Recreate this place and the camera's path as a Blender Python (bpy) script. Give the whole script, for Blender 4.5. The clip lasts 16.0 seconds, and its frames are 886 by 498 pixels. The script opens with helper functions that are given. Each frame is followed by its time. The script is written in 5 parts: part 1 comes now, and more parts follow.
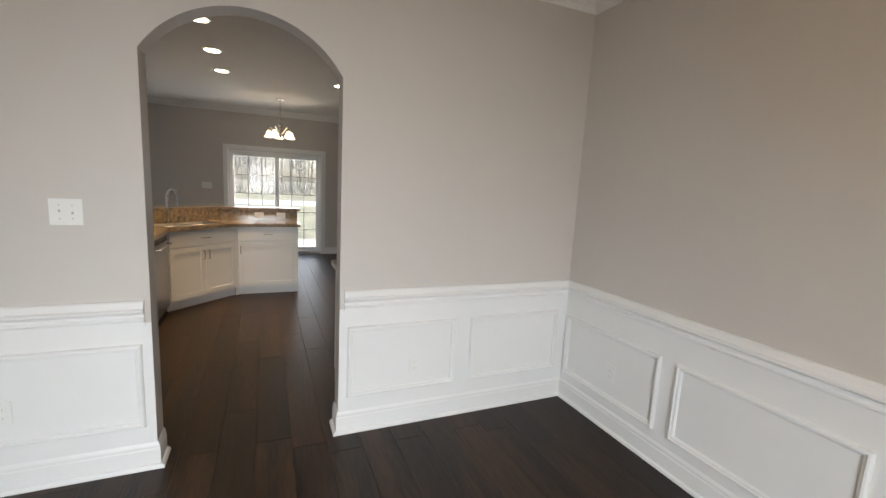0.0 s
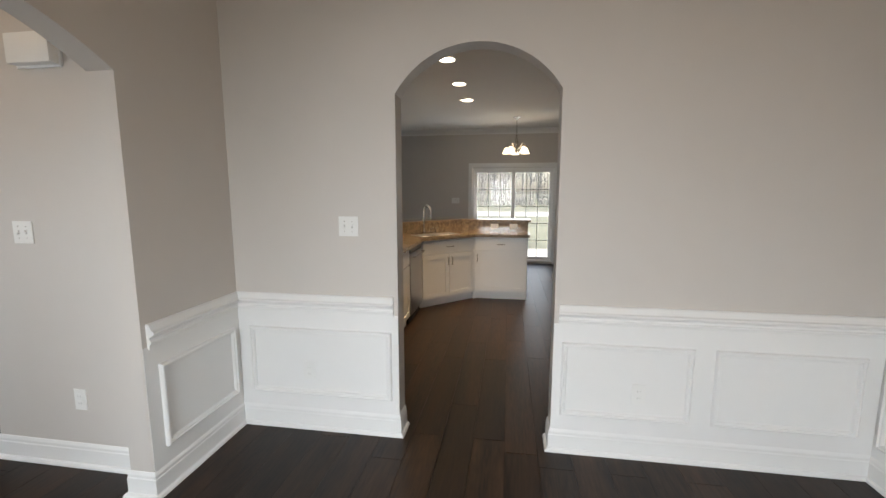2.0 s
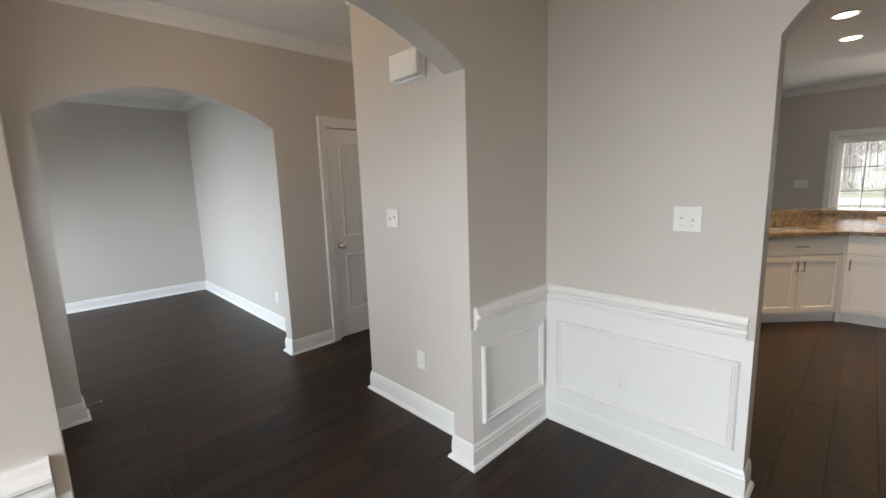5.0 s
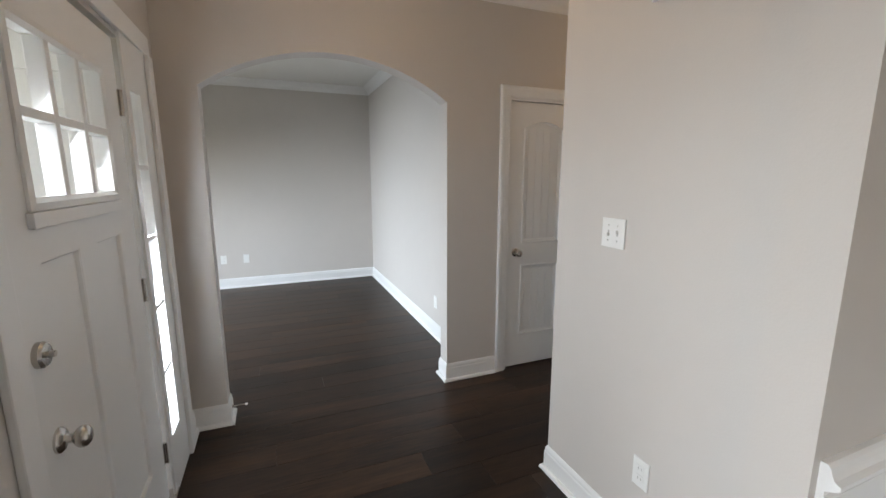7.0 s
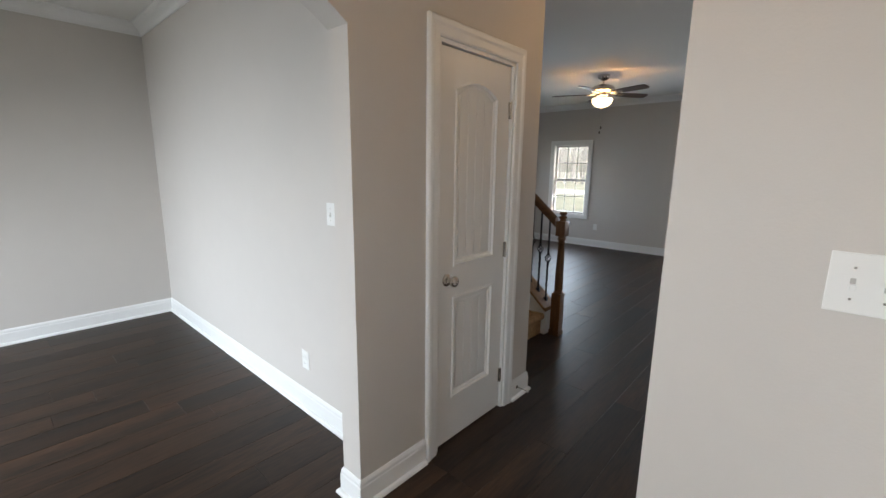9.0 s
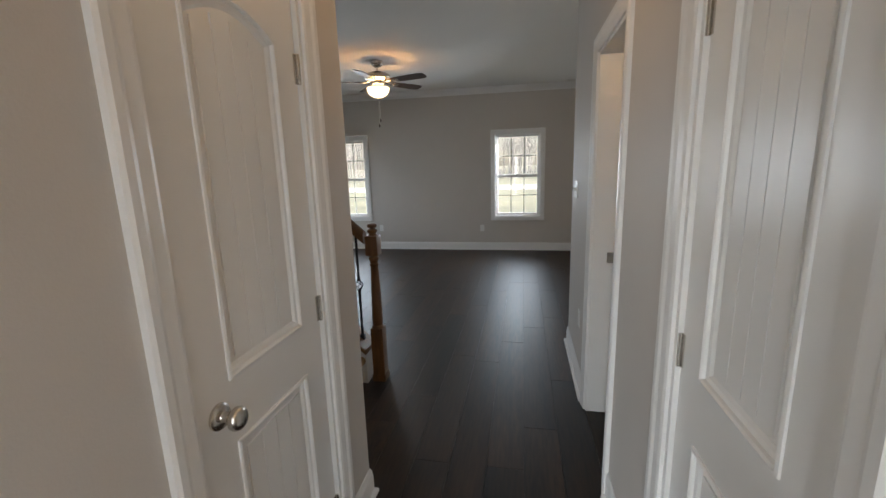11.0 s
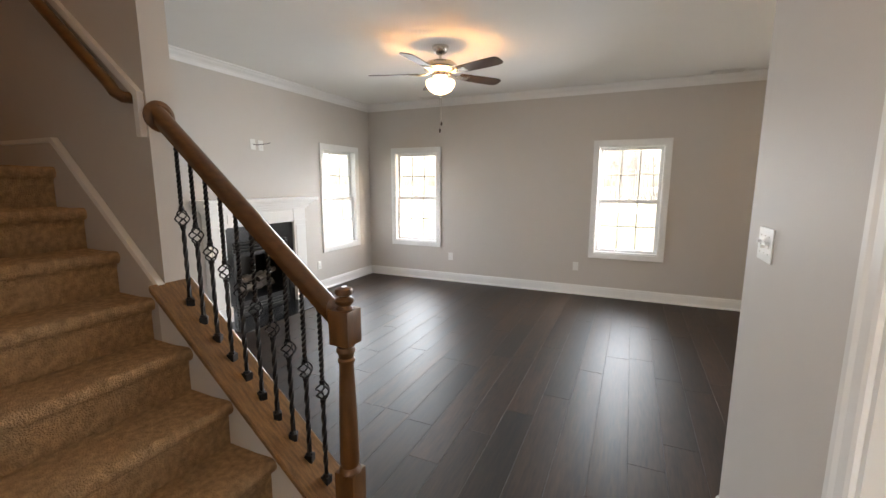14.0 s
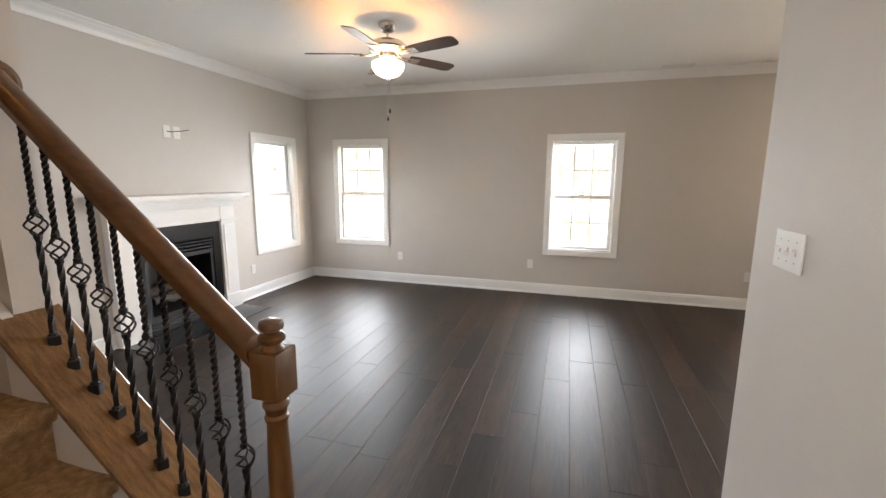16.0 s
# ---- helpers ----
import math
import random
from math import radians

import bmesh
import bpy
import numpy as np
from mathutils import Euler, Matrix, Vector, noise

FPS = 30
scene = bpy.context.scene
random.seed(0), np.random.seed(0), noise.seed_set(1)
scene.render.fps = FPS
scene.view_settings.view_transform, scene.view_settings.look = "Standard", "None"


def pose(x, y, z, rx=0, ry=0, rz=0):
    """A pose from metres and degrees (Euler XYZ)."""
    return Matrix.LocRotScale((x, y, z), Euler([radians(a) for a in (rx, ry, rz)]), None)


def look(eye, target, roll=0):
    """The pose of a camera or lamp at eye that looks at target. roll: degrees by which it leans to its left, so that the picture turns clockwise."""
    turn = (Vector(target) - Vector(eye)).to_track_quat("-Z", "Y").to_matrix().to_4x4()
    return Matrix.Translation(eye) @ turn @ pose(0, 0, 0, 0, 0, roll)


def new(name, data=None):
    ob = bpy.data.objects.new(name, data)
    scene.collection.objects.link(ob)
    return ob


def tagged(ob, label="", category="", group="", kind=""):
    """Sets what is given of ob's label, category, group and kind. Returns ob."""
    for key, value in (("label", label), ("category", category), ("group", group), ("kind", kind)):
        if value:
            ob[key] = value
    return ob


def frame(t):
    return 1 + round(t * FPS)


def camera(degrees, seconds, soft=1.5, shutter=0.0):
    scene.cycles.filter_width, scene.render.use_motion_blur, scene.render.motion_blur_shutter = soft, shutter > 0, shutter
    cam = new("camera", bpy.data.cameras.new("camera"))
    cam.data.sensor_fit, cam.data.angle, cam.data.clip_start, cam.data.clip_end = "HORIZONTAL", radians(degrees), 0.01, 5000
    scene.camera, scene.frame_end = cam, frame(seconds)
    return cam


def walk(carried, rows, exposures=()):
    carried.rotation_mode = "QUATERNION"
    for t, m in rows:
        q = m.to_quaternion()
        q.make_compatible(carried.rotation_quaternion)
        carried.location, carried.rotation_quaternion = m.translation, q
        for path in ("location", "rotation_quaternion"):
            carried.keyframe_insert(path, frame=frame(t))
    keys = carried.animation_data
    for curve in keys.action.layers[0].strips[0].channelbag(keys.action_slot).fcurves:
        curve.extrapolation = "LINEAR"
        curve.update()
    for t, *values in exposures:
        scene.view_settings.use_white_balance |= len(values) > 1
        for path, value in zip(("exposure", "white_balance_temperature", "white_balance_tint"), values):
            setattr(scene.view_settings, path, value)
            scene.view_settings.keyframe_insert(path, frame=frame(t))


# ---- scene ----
cam = camera(93.7, 16.0)
SKY = 0.11
EXPOSURES = [(0, 2.85, 6550, 10), (1.5, 2.8, 6550, 10), (3, 2.8, 6500, 10), (5.2, 2.9, 6500, 10), (7.5, 3.02, 6400, 10), (8.5, 3.1, 6450, 10), (9.5, 2.9, 6650, 10), (10.2, 2.92, 6750, 10), (12.5, 3.56, 7000, 12), (13.5, 4.02, 7400, 14), (15, 4.18, 7600, 15), (15.5, 4.28, 7600, 15), (16, 4.28, 7600, 15)]
PATH = [
    (0, (-0.365, 0.659, 1.477), (0.418, 2.476, 1.185), 3.0),
    (0.5, (-0.255, 0.679, 1.481), (0.212, 2.602, 1.188), 3.0),
    (1, (-0.227, 0.686, 1.483), (-0.04, 2.656, 1.189), 2.1),
    (1.5, (-0.237, 0.683, 1.482), (-0.306, 2.662, 1.2), 1.0),
    (2, (-0.25, 0.673, 1.488), (-0.557, 2.63, 1.214), 0.0),
    (2.5, (-0.254, 0.671, 1.481), (-0.796, 2.579, 1.224), -0.9),
    (3, (-0.269, 0.651, 1.482), (-1.028, 2.484, 1.228), -1.7),
    (3.5, (-0.278, 0.647, 1.491), (-1.241, 2.379, 1.222), -2.0),
    (4, (-0.314, 0.643, 1.482), (-1.446, 2.268, 1.2), -2.3),
    (4.5, (-0.415, 0.691, 1.478), (-1.696, 2.198, 1.18), -2.2),
    (5, (-0.584, 0.812, 1.488), (-2.0, 2.189, 1.177), -1.9),
    (5.2, (-0.656, 0.867, 1.487), (-2.118, 2.196, 1.178), -1.7),
    (7.3, (-1.623, 1.231, 1.501), (-3.46, 1.944, 1.154), -0.0),
    (7.5, (-1.738, 1.237, 1.485), (-3.558, 1.988, 1.136), 0.8),
    (8, (-2.093, 1.261, 1.482), (-3.842, 2.166, 1.128), 1.4),
    (8.5, (-2.44, 1.292, 1.461), (-4.024, 2.462, 1.108), 1.4),
    (9, (-2.798, 1.366, 1.482), (-4.111, 2.826, 1.102), 0.7),
    (9.5, (-3.06, 1.522, 1.477), (-4.11, 3.18, 1.09), 0.0),
    (10.1, (-3.276, 1.78, 1.5), (-4.044, 3.583, 1.104), -0.9),
    (10.2, (-3.311, 1.814, 1.499), (-4.025, 3.639, 1.1), -1.0),
    (12.3, (-3.487, 2.78, 1.49), (-3.593, 4.742, 1.118), -1.2),
    (12.5, (-3.492, 2.895, 1.487), (-3.581, 4.861, 1.129), -0.9),
    (13, (-3.501, 3.176, 1.496), (-3.653, 5.144, 1.17), -0.6),
    (13.5, (-3.491, 3.388, 1.496), (-3.927, 5.313, 1.176), -0.5),
    (14, (-3.494, 3.546, 1.501), (-4.307, 5.348, 1.192), 0.1),
    (14.5, (-3.52, 3.62, 1.502), (-4.596, 5.279, 1.205), 0.1),
    (15, (-3.549, 3.652, 1.499), (-4.695, 5.263, 1.2), 0.2),
    (15.5, (-3.582, 3.731, 1.496), (-4.551, 5.452, 1.18), 0.4),
    (16, (-3.689, 3.862, 1.499), (-4.256, 5.751, 1.167), 0.3),
]
walk(cam, [(t, look(eye, target, roll)) for t, eye, target, roll in PATH], EXPOSURES)

# ---- light ----
world = bpy.data.worlds.new("sky")
scene.world = world
world.use_nodes = True
wn = world.node_tree
sky = wn.nodes.new("ShaderNodeTexSky")
sky.sky_type = "NISHITA"
sky.sun_disc = False
sky.sun_elevation = radians(20)
sky.sun_rotation = radians(90)
sky.air_density, sky.dust_density, sky.ozone_density = 1.0, 3.0, 1.0
wn.nodes["Background"].inputs[1].default_value = SKY
haze = wn.nodes.new("ShaderNodeHueSaturation")
haze.inputs["Saturation"].default_value = 0.6
wn.links.new(sky.outputs[0], haze.inputs["Color"])
wn.links.new(haze.outputs[0], wn.nodes["Background"].inputs[0])


def lamp(name, kind, place, energy, color, size=0.1, size_y=None, target=None):
    data = bpy.data.lights.new(name, kind)
    data.energy, data.color = energy, color
    if kind == "AREA":
        data.shape, data.size, data.size_y = "RECTANGLE", size, size_y or size
    elif kind == "SUN":
        data.angle = size
    else:
        data.shadow_soft_size = size
    ob = new(name, data)
    ob.matrix_world = look(place, target) if target else pose(*place)
    return ob


WARM, TUNG, DAY = (1.0, 0.72, 0.42), (1.0, 0.60, 0.26), (0.84, 0.92, 1.0)
lamp("sun", "SUN", (30, 0, 8.2), 1.7, (1, 0.96, 0.9), radians(8), target=(8, 6, 0))
lamp("dining_window_light", "AREA", (-0.70, -1.18, 1.36), 9.6, (0.885, 0.95, 1.0), 1.6, 1.5, target=(-0.40, 1.2, -0.25)).data.spread = radians(112)
lamp("study_window_light", "AREA", (-5.9, -1.18, 1.3), 10.0, (0.80, 0.90, 1.0), 1.7, 1.5, target=(-6.0, 1.2, -0.1)).data.spread = radians(104)
lamp("sidelight_light", "AREA", (-3.69, 0.655, 1.07), 1.4, DAY, 0.12, 1.5, target=(-3.5, 2.0, 0.9))
lamp("door_glass_light", "AREA", (-3.0675, 0.645, 1.655), 0.72, (0.92, 0.96, 1.0), 0.56, 0.40, target=(-2.70, 2.44, 0.5)).data.spread = radians(125)
for k in range(3):
    lamp("fan_bulb", "POINT", (-5.172 + 0.09 * math.cos(2.1 * k + 0.5), 7.20 + 0.09 * math.sin(2.1 * k + 0.5), 2.41), 0.29, (1.0, 0.46, 0.13), 0.02)
for wx, wy, tx, ty, watt in ((-6.611, 9.385, -6.2, 6.5, 1.8), (-3.532, 9.385, -5.6, 6.9, 2.6), (-7.455, 8.64, -5.0, 7.8, 1.7)):
    lamp("living_window_light", "AREA", (wx, wy, 1.29), watt, (0.72, 0.85, 1.0), 0.70, 1.30, target=(tx, ty, 0.5)).data.spread = radians(125)
lamp("patio_door_light", "AREA", (-0.17, 9.385, 1.1), 2.2, (0.92, 0.96, 1.0), 1.6, 1.9, target=(-1.6, 6.5, 0.8)).data.spread = radians(150)
lamp("foyer_bulb", "POINT", (-3.1, 1.75, 2.5), 0.6, (1.0, 0.64, 0.32), 0.10)
lamp("hall_bulb", "POINT", (-3.6, 3.75, 2.30), 0.42, TUNG, 0.22)
lamp("dining_bulb", "POINT", (0.10, 0.5, 2.3), 2.2, (1.0, 0.64, 0.32), 0.15)
lamp("powder_bulb", "POINT", (-2.25, 3.65, 2.1), 1.3, TUNG, 0.08)
lamp("stair_bulb", "POINT", (-5.75, 4.0, 4.5), 0.44, (1.0, 0.50, 0.16), 0.12)
lamp("chandelier_bulb", "POINT", (-0.14, 8.065, 2.02), 0.38, WARM, 0.08)
for cx, cy in ((-0.86, 4.80), (-0.85, 5.72), (-0.84, 6.60), (0.56, 6.54)):
    lamp("downlight_beam", "AREA", (cx, cy, 2.72), 1.15, (1.0, 0.66, 0.34), 0.12, target=(cx, cy, 0)).data.spread = radians(85)


# ---- materials ----
def material(name, color, rough=0.5, metal=0.0, vary=0.06, scale=3.0, bump=0.0, bump_scale=200.0, coat=0.0, stretch=(1, 1, 1), grain=0.0, per_piece=0.0, specular=0.5, detail=4.0, island=False, relief=0.004, coat_rough=0.15):
    m = bpy.data.materials.new(name)
    m.use_nodes = True
    nt = m.node_tree
    bsdf = nt.nodes["Principled BSDF"]
    co = nt.nodes.new("ShaderNodeTexCoord")
    mp = nt.nodes.new("ShaderNodeMapping")
    mp.inputs["Scale"].default_value = stretch
    nt.links.new(co.outputs["Object"], mp.inputs[0])
    info = nt.nodes.new("ShaderNodeNewGeometry" if island else "ShaderNodeObjectInfo")
    rnd = info.outputs["Random Per Island" if island else "Random"]
    if per_piece:
        off = nt.nodes.new("ShaderNodeVectorMath")
        off.operation = "MULTIPLY_ADD"
        off.inputs[1].default_value = (1, 1, 1)
        mul = nt.nodes.new("ShaderNodeMath")
        mul.operation = "MULTIPLY"
        mul.inputs[1].default_value = 37.0
        nt.links.new(rnd, mul.inputs[0])
        nt.links.new(mp.outputs[0], off.inputs[0])
        nt.links.new(mul.outputs[0], off.inputs[2])
        vec = off.outputs[0]
    else:
        vec = mp.outputs[0]
    n1 = nt.nodes.new("ShaderNodeTexNoise")
    n1.inputs["Scale"].default_value, n1.inputs["Detail"].default_value = scale, detail
    nt.links.new(vec, n1.inputs["Vector"])
    n2 = nt.nodes.new("ShaderNodeTexNoise")
    n2.inputs["Scale"].default_value, n2.inputs["Detail"].default_value = scale * 9, 3
    nt.links.new(vec, n2.inputs["Vector"])
    add = nt.nodes.new("ShaderNodeMath")
    add.operation = "MULTIPLY_ADD"
    add.inputs[1].default_value = 0.45 if not grain else 0.45 + grain
    nt.links.new(n2.outputs[0], add.inputs[0])
    nt.links.new(n1.outputs[0], add.inputs[2])
    ramp = nt.nodes.new("ShaderNodeMapRange")
    centre = 0.5 + 0.5 * add.inputs[1].default_value
    ramp.inputs["From Min"].default_value, ramp.inputs["From Max"].default_value = centre - 0.27, centre + 0.27
    ramp.inputs["To Min"].default_value, ramp.inputs["To Max"].default_value = 1 - vary, 1 + vary
    nt.links.new(add.outputs[0], ramp.inputs[0])
    val = ramp.outputs[0]
    if per_piece:
        pm = nt.nodes.new("ShaderNodeMapRange")
        pm.inputs["To Min"].default_value, pm.inputs["To Max"].default_value = 1 - per_piece, 1 + per_piece
        nt.links.new(rnd, pm.inputs[0])
        mm = nt.nodes.new("ShaderNodeMath")
        mm.operation = "MULTIPLY"
        nt.links.new(val, mm.inputs[0])
        nt.links.new(pm.outputs[0], mm.inputs[1])
        val = mm.outputs[0]
    sc = nt.nodes.new("ShaderNodeVectorMath")
    sc.operation = "SCALE"
    sc.inputs[0].default_value = color
    nt.links.new(val, sc.inputs["Scale"])
    nt.links.new(sc.outputs[0], bsdf.inputs["Base Color"])
    rm = nt.nodes.new("ShaderNodeMapRange")
    rm.inputs["To Min"].default_value, rm.inputs["To Max"].default_value = max(0.02, rough * 0.88), min(1, rough * 1.12)
    nt.links.new(n1.outputs[0], rm.inputs[0])
    nt.links.new(rm.outputs[0], bsdf.inputs["Roughness"])
    bsdf.inputs["Metallic"].default_value = metal
    bsdf.inputs["Specular IOR Level"].default_value = specular
    bsdf.inputs["Coat Weight"].default_value = coat
    bsdf.inputs["Coat Roughness"].default_value = coat_rough
    if bump:
        n3 = nt.nodes.new("ShaderNodeTexNoise")
        n3.inputs["Scale"].default_value, n3.inputs["Detail"].default_value = bump_scale, 2
        nt.links.new(vec, n3.inputs["Vector"])
        bp = nt.nodes.new("ShaderNodeBump")
        bp.inputs["Strength"].default_value, bp.inputs["Distance"].default_value = bump, relief
        nt.links.new(n3.outputs[0], bp.inputs["Height"])
        nt.links.new(bp.outputs[0], bsdf.inputs["Normal"])
    return m


def glow(name, color, strength):
    m = bpy.data.materials.new(name)
    m.use_nodes = True
    b = m.node_tree.nodes["Principled BSDF"]
    b.inputs["Base Color"].default_value = (0.9, 0.88, 0.84, 1)
    b.inputs["Roughness"].default_value = 0.35
    b.inputs["Emission Color"].default_value = (*color, 1)
    b.inputs["Emission Strength"].default_value = strength
    return m


def glass_material(name):
    m = bpy.data.materials.new(name)
    m.use_nodes = True
    nt = m.node_tree
    nt.nodes.remove(nt.nodes["Principled BSDF"])
    tr, gl, mix = (nt.nodes.new("ShaderNode" + k) for k in ("BsdfTransparent", "BsdfGlossy", "MixShader"))
    gl.inputs["Roughness"].default_value = 0.02
    mix.inputs[0].default_value = 0.02
    nt.links.new(tr.outputs[0], mix.inputs[1])
    nt.links.new(gl.outputs[0], mix.inputs[2])
    nt.links.new(mix.outputs[0], nt.nodes["Material Output"].inputs[0])
    return m


PAINT = material("greige_wall_paint", (0.585, 0.55, 0.515), 0.55, vary=0.02, scale=0.9, bump=0.10, bump_scale=160)
BATH = material("tan_wall_paint", (0.54, 0.46, 0.33), 0.6, vary=0.02, scale=0.9, bump=0.10, bump_scale=160)
CEIL = material("flat_ceiling_paint", (0.78, 0.77, 0.74), 0.85, vary=0.015, scale=0.7, bump=0.15, bump_scale=120)
TRIM = material("white_trim_paint", (0.80, 0.80, 0.79), 0.30, vary=0.012, scale=2.0)
PLANK = material("dark_plank", (0.0215, 0.0106, 0.0052), 0.45, vary=0.9, scale=1.5, bump=0.05, bump_scale=14, stretch=(6.0, 0.55, 6.0), per_piece=0.42, grain=0.25, specular=0.39)
PLANK2 = material("dark_plank_far", (0.0215, 0.0106, 0.0052), 0.45, vary=0.9, scale=1.5, bump=0.05, bump_scale=14, stretch=(6.0, 0.55, 6.0), per_piece=0.42, grain=0.25, specular=0.39, island=True)
GAP = material("dark_joint", (0.012, 0.009, 0.007), 0.7)
CARPET = material("tan_carpet", (0.45, 0.30, 0.17), 0.95, vary=0.36, scale=38, bump=0.9, bump_scale=170, specular=0.1, relief=0.012)
OAK = material("stained_oak", (0.125, 0.056, 0.018), 0.34, vary=0.35, scale=6, stretch=(1.2, 7, 7), bump=0.05, bump_scale=60, coat=0.3)
OAKV = material("stained_oak_upright", (0.125, 0.056, 0.018), 0.34, vary=0.35, scale=6, stretch=(7, 7, 1.2), bump=0.05, bump_scale=60, coat=0.3)
CAPOAK = material("stained_oak_board", (0.23, 0.12, 0.043), 0.34, vary=0.5, scale=6, stretch=(0.6, 14, 3), grain=0.4, bump=0.05, bump_scale=60, coat=0.3)
IRON = material("black_wrought_iron", (0.012, 0.012, 0.013), 0.42, metal=0.3, vary=0.3, scale=30)
NICKEL = material("satin_nickel", (0.56, 0.53, 0.49), 0.26, metal=1.0, vary=0.05, scale=20)
STEEL = material("stainless_steel", (0.42, 0.42, 0.43), 0.30, metal=1.0, vary=0.05, scale=8, stretch=(20, 20, 0.5))
GRANITE = material("brown_granite", (0.24, 0.19, 0.135), 0.10, vary=0.6, scale=24, grain=0.6, coat=0.3, detail=8)
PLATE = material("white_plastic", (0.80, 0.80, 0.78), 0.35, vary=0.01)
# grey of the raised strips that stand for shade inside switch and outlet slots
GREY = material("grey_slot_shade", (0.45, 0.44, 0.42), 0.5)
# near black: painted shade of the air ducts, and the cable's own colour
DARK = material("duct_shade_and_cable", (0.03, 0.03, 0.03), 0.5)
PORC = material("glazed_porcelain", (0.78, 0.74, 0.66), 0.08, vary=0.01, coat=0.5)
BLACK = material("black_metal", (0.012, 0.012, 0.013), 0.40, vary=0.25, scale=12)
SLATE = material("black_surround", (0.010, 0.010, 0.011), 0.22, vary=0.3, scale=9)
LOG = material("charred_log", (0.10, 0.085, 0.07), 0.9, vary=0.6, scale=14, bump=0.8, bump_scale=40)
BLADE = material("walnut_blade", (0.055, 0.026, 0.015), 0.35, vary=0.35, scale=7, stretch=(1, 6, 6))
GLASS = glass_material("window_glass")
BOWL = glow("lit_frosted_bowl", (1.0, 0.74, 0.42), 0.5)
SHADE = glow("lit_glass_shade", (1.0, 0.78, 0.50), 0.5)
CAN = glow("lit_downlight", (1.0, 0.86, 0.66), 1.2)
VENT = material("ceiling_vent_paint", (0.70, 0.69, 0.66), 0.5)
GRASS = material("lawn", (0.14, 0.14, 0.095), 0.95, vary=0.45, scale=0.35, bump=0.4, bump_scale=20)
ROAD = material("pale_concrete", (0.42, 0.40, 0.37), 0.9, vary=0.15, scale=0.8)
LEAF = material("winter_foliage", (0.19, 0.185, 0.18), 0.9, vary=0.3, scale=1.5)
SIDING = material("white_siding", (0.72, 0.72, 0.70), 0.6, vary=0.03, scale=1)
RUBBER = material("white_rubber", (0.7, 0.7, 0.68), 0.6)


# ---- mesh tools ----
def box(bm, x0, x1, y0, y1, z0, z1, bevel=0.0):
    v = [bm.verts.new((x, y, z)) for x in (x0, x1) for y in (y0, y1) for z in (z0, z1)]
    made = [bm.faces.new([v[i] for i in f]) for f in ((0, 1, 3, 2), (4, 6, 7, 5), (0, 4, 5, 1), (2, 3, 7, 6), (0, 2, 6, 4), (1, 5, 7, 3))]
    if bevel:
        edges = list({e for f in made for e in f.edges})
        bmesh.ops.bevel(bm, geom=edges, offset=bevel, segments=2, affect="EDGES", profile=0.6)
    return bm


def tube(bm, p0, p1, r0, r1=None, seg=12, caps=True):
    p0, p1 = Vector(p0), Vector(p1)
    r1 = r0 if r1 is None else r1
    q = (p1 - p0).to_track_quat("Z", "Y")
    rings = []
    for p, r in ((p0, r0), (p1, r1)):
        rings.append([bm.verts.new(p + q @ Vector((r * math.cos(2 * math.pi * i / seg), r * math.sin(2 * math.pi * i / seg), 0))) for i in range(seg)])
    for i in range(seg):
        bm.faces.new((rings[0][i], rings[0][(i + 1) % seg], rings[1][(i + 1) % seg], rings[1][i]))
    if caps:
        bm.faces.new(rings[0][::-1])
        bm.faces.new(rings[1])
    return bm


def path_tube(bm, pts, r, seg=8):
    pts = [Vector(p) for p in pts]
    rings = []
    for i, p in enumerate(pts):
        d = (pts[min(i + 1, len(pts) - 1)] - pts[max(i - 1, 0)]).normalized()
        ref = Vector((0, 0, 1)) if abs(d.z) < 0.9 else Vector((1, 0, 0))
        a = d.cross(ref).normalized()
        b = d.cross(a)
        rings.append([bm.verts.new(p + r * (math.cos(2 * math.pi * k / seg) * a + math.sin(2 * math.pi * k / seg) * b)) for k in range(seg)])
    for a, b in zip(rings, rings[1:]):
        for k in range(seg):
            bm.faces.new((a[k], a[(k + 1) % seg], b[(k + 1) % seg], b[k]))
    bm.faces.new(rings[0][::-1])
    bm.faces.new(rings[-1])
    return bm


def lathe(bm, profile, seg=20, m=None, sx=1.0, sy=1.0, caps=True):
    m = m or Matrix()
    rings = []
    for r, z in profile:
        rings.append([bm.verts.new(m @ Vector((sx * r * math.cos(2 * math.pi * (i + 0.5) / seg), sy * r * math.sin(2 * math.pi * (i + 0.5) / seg), z))) for i in range(seg)])
    for a, b in zip(rings, rings[1:]):
        for i in range(seg):
            bm.faces.new((a[i], a[(i + 1) % seg], b[(i + 1) % seg], b[i]))
    if caps:
        bm.faces.new(rings[0][::-1])
        bm.faces.new(rings[-1])
    return bm


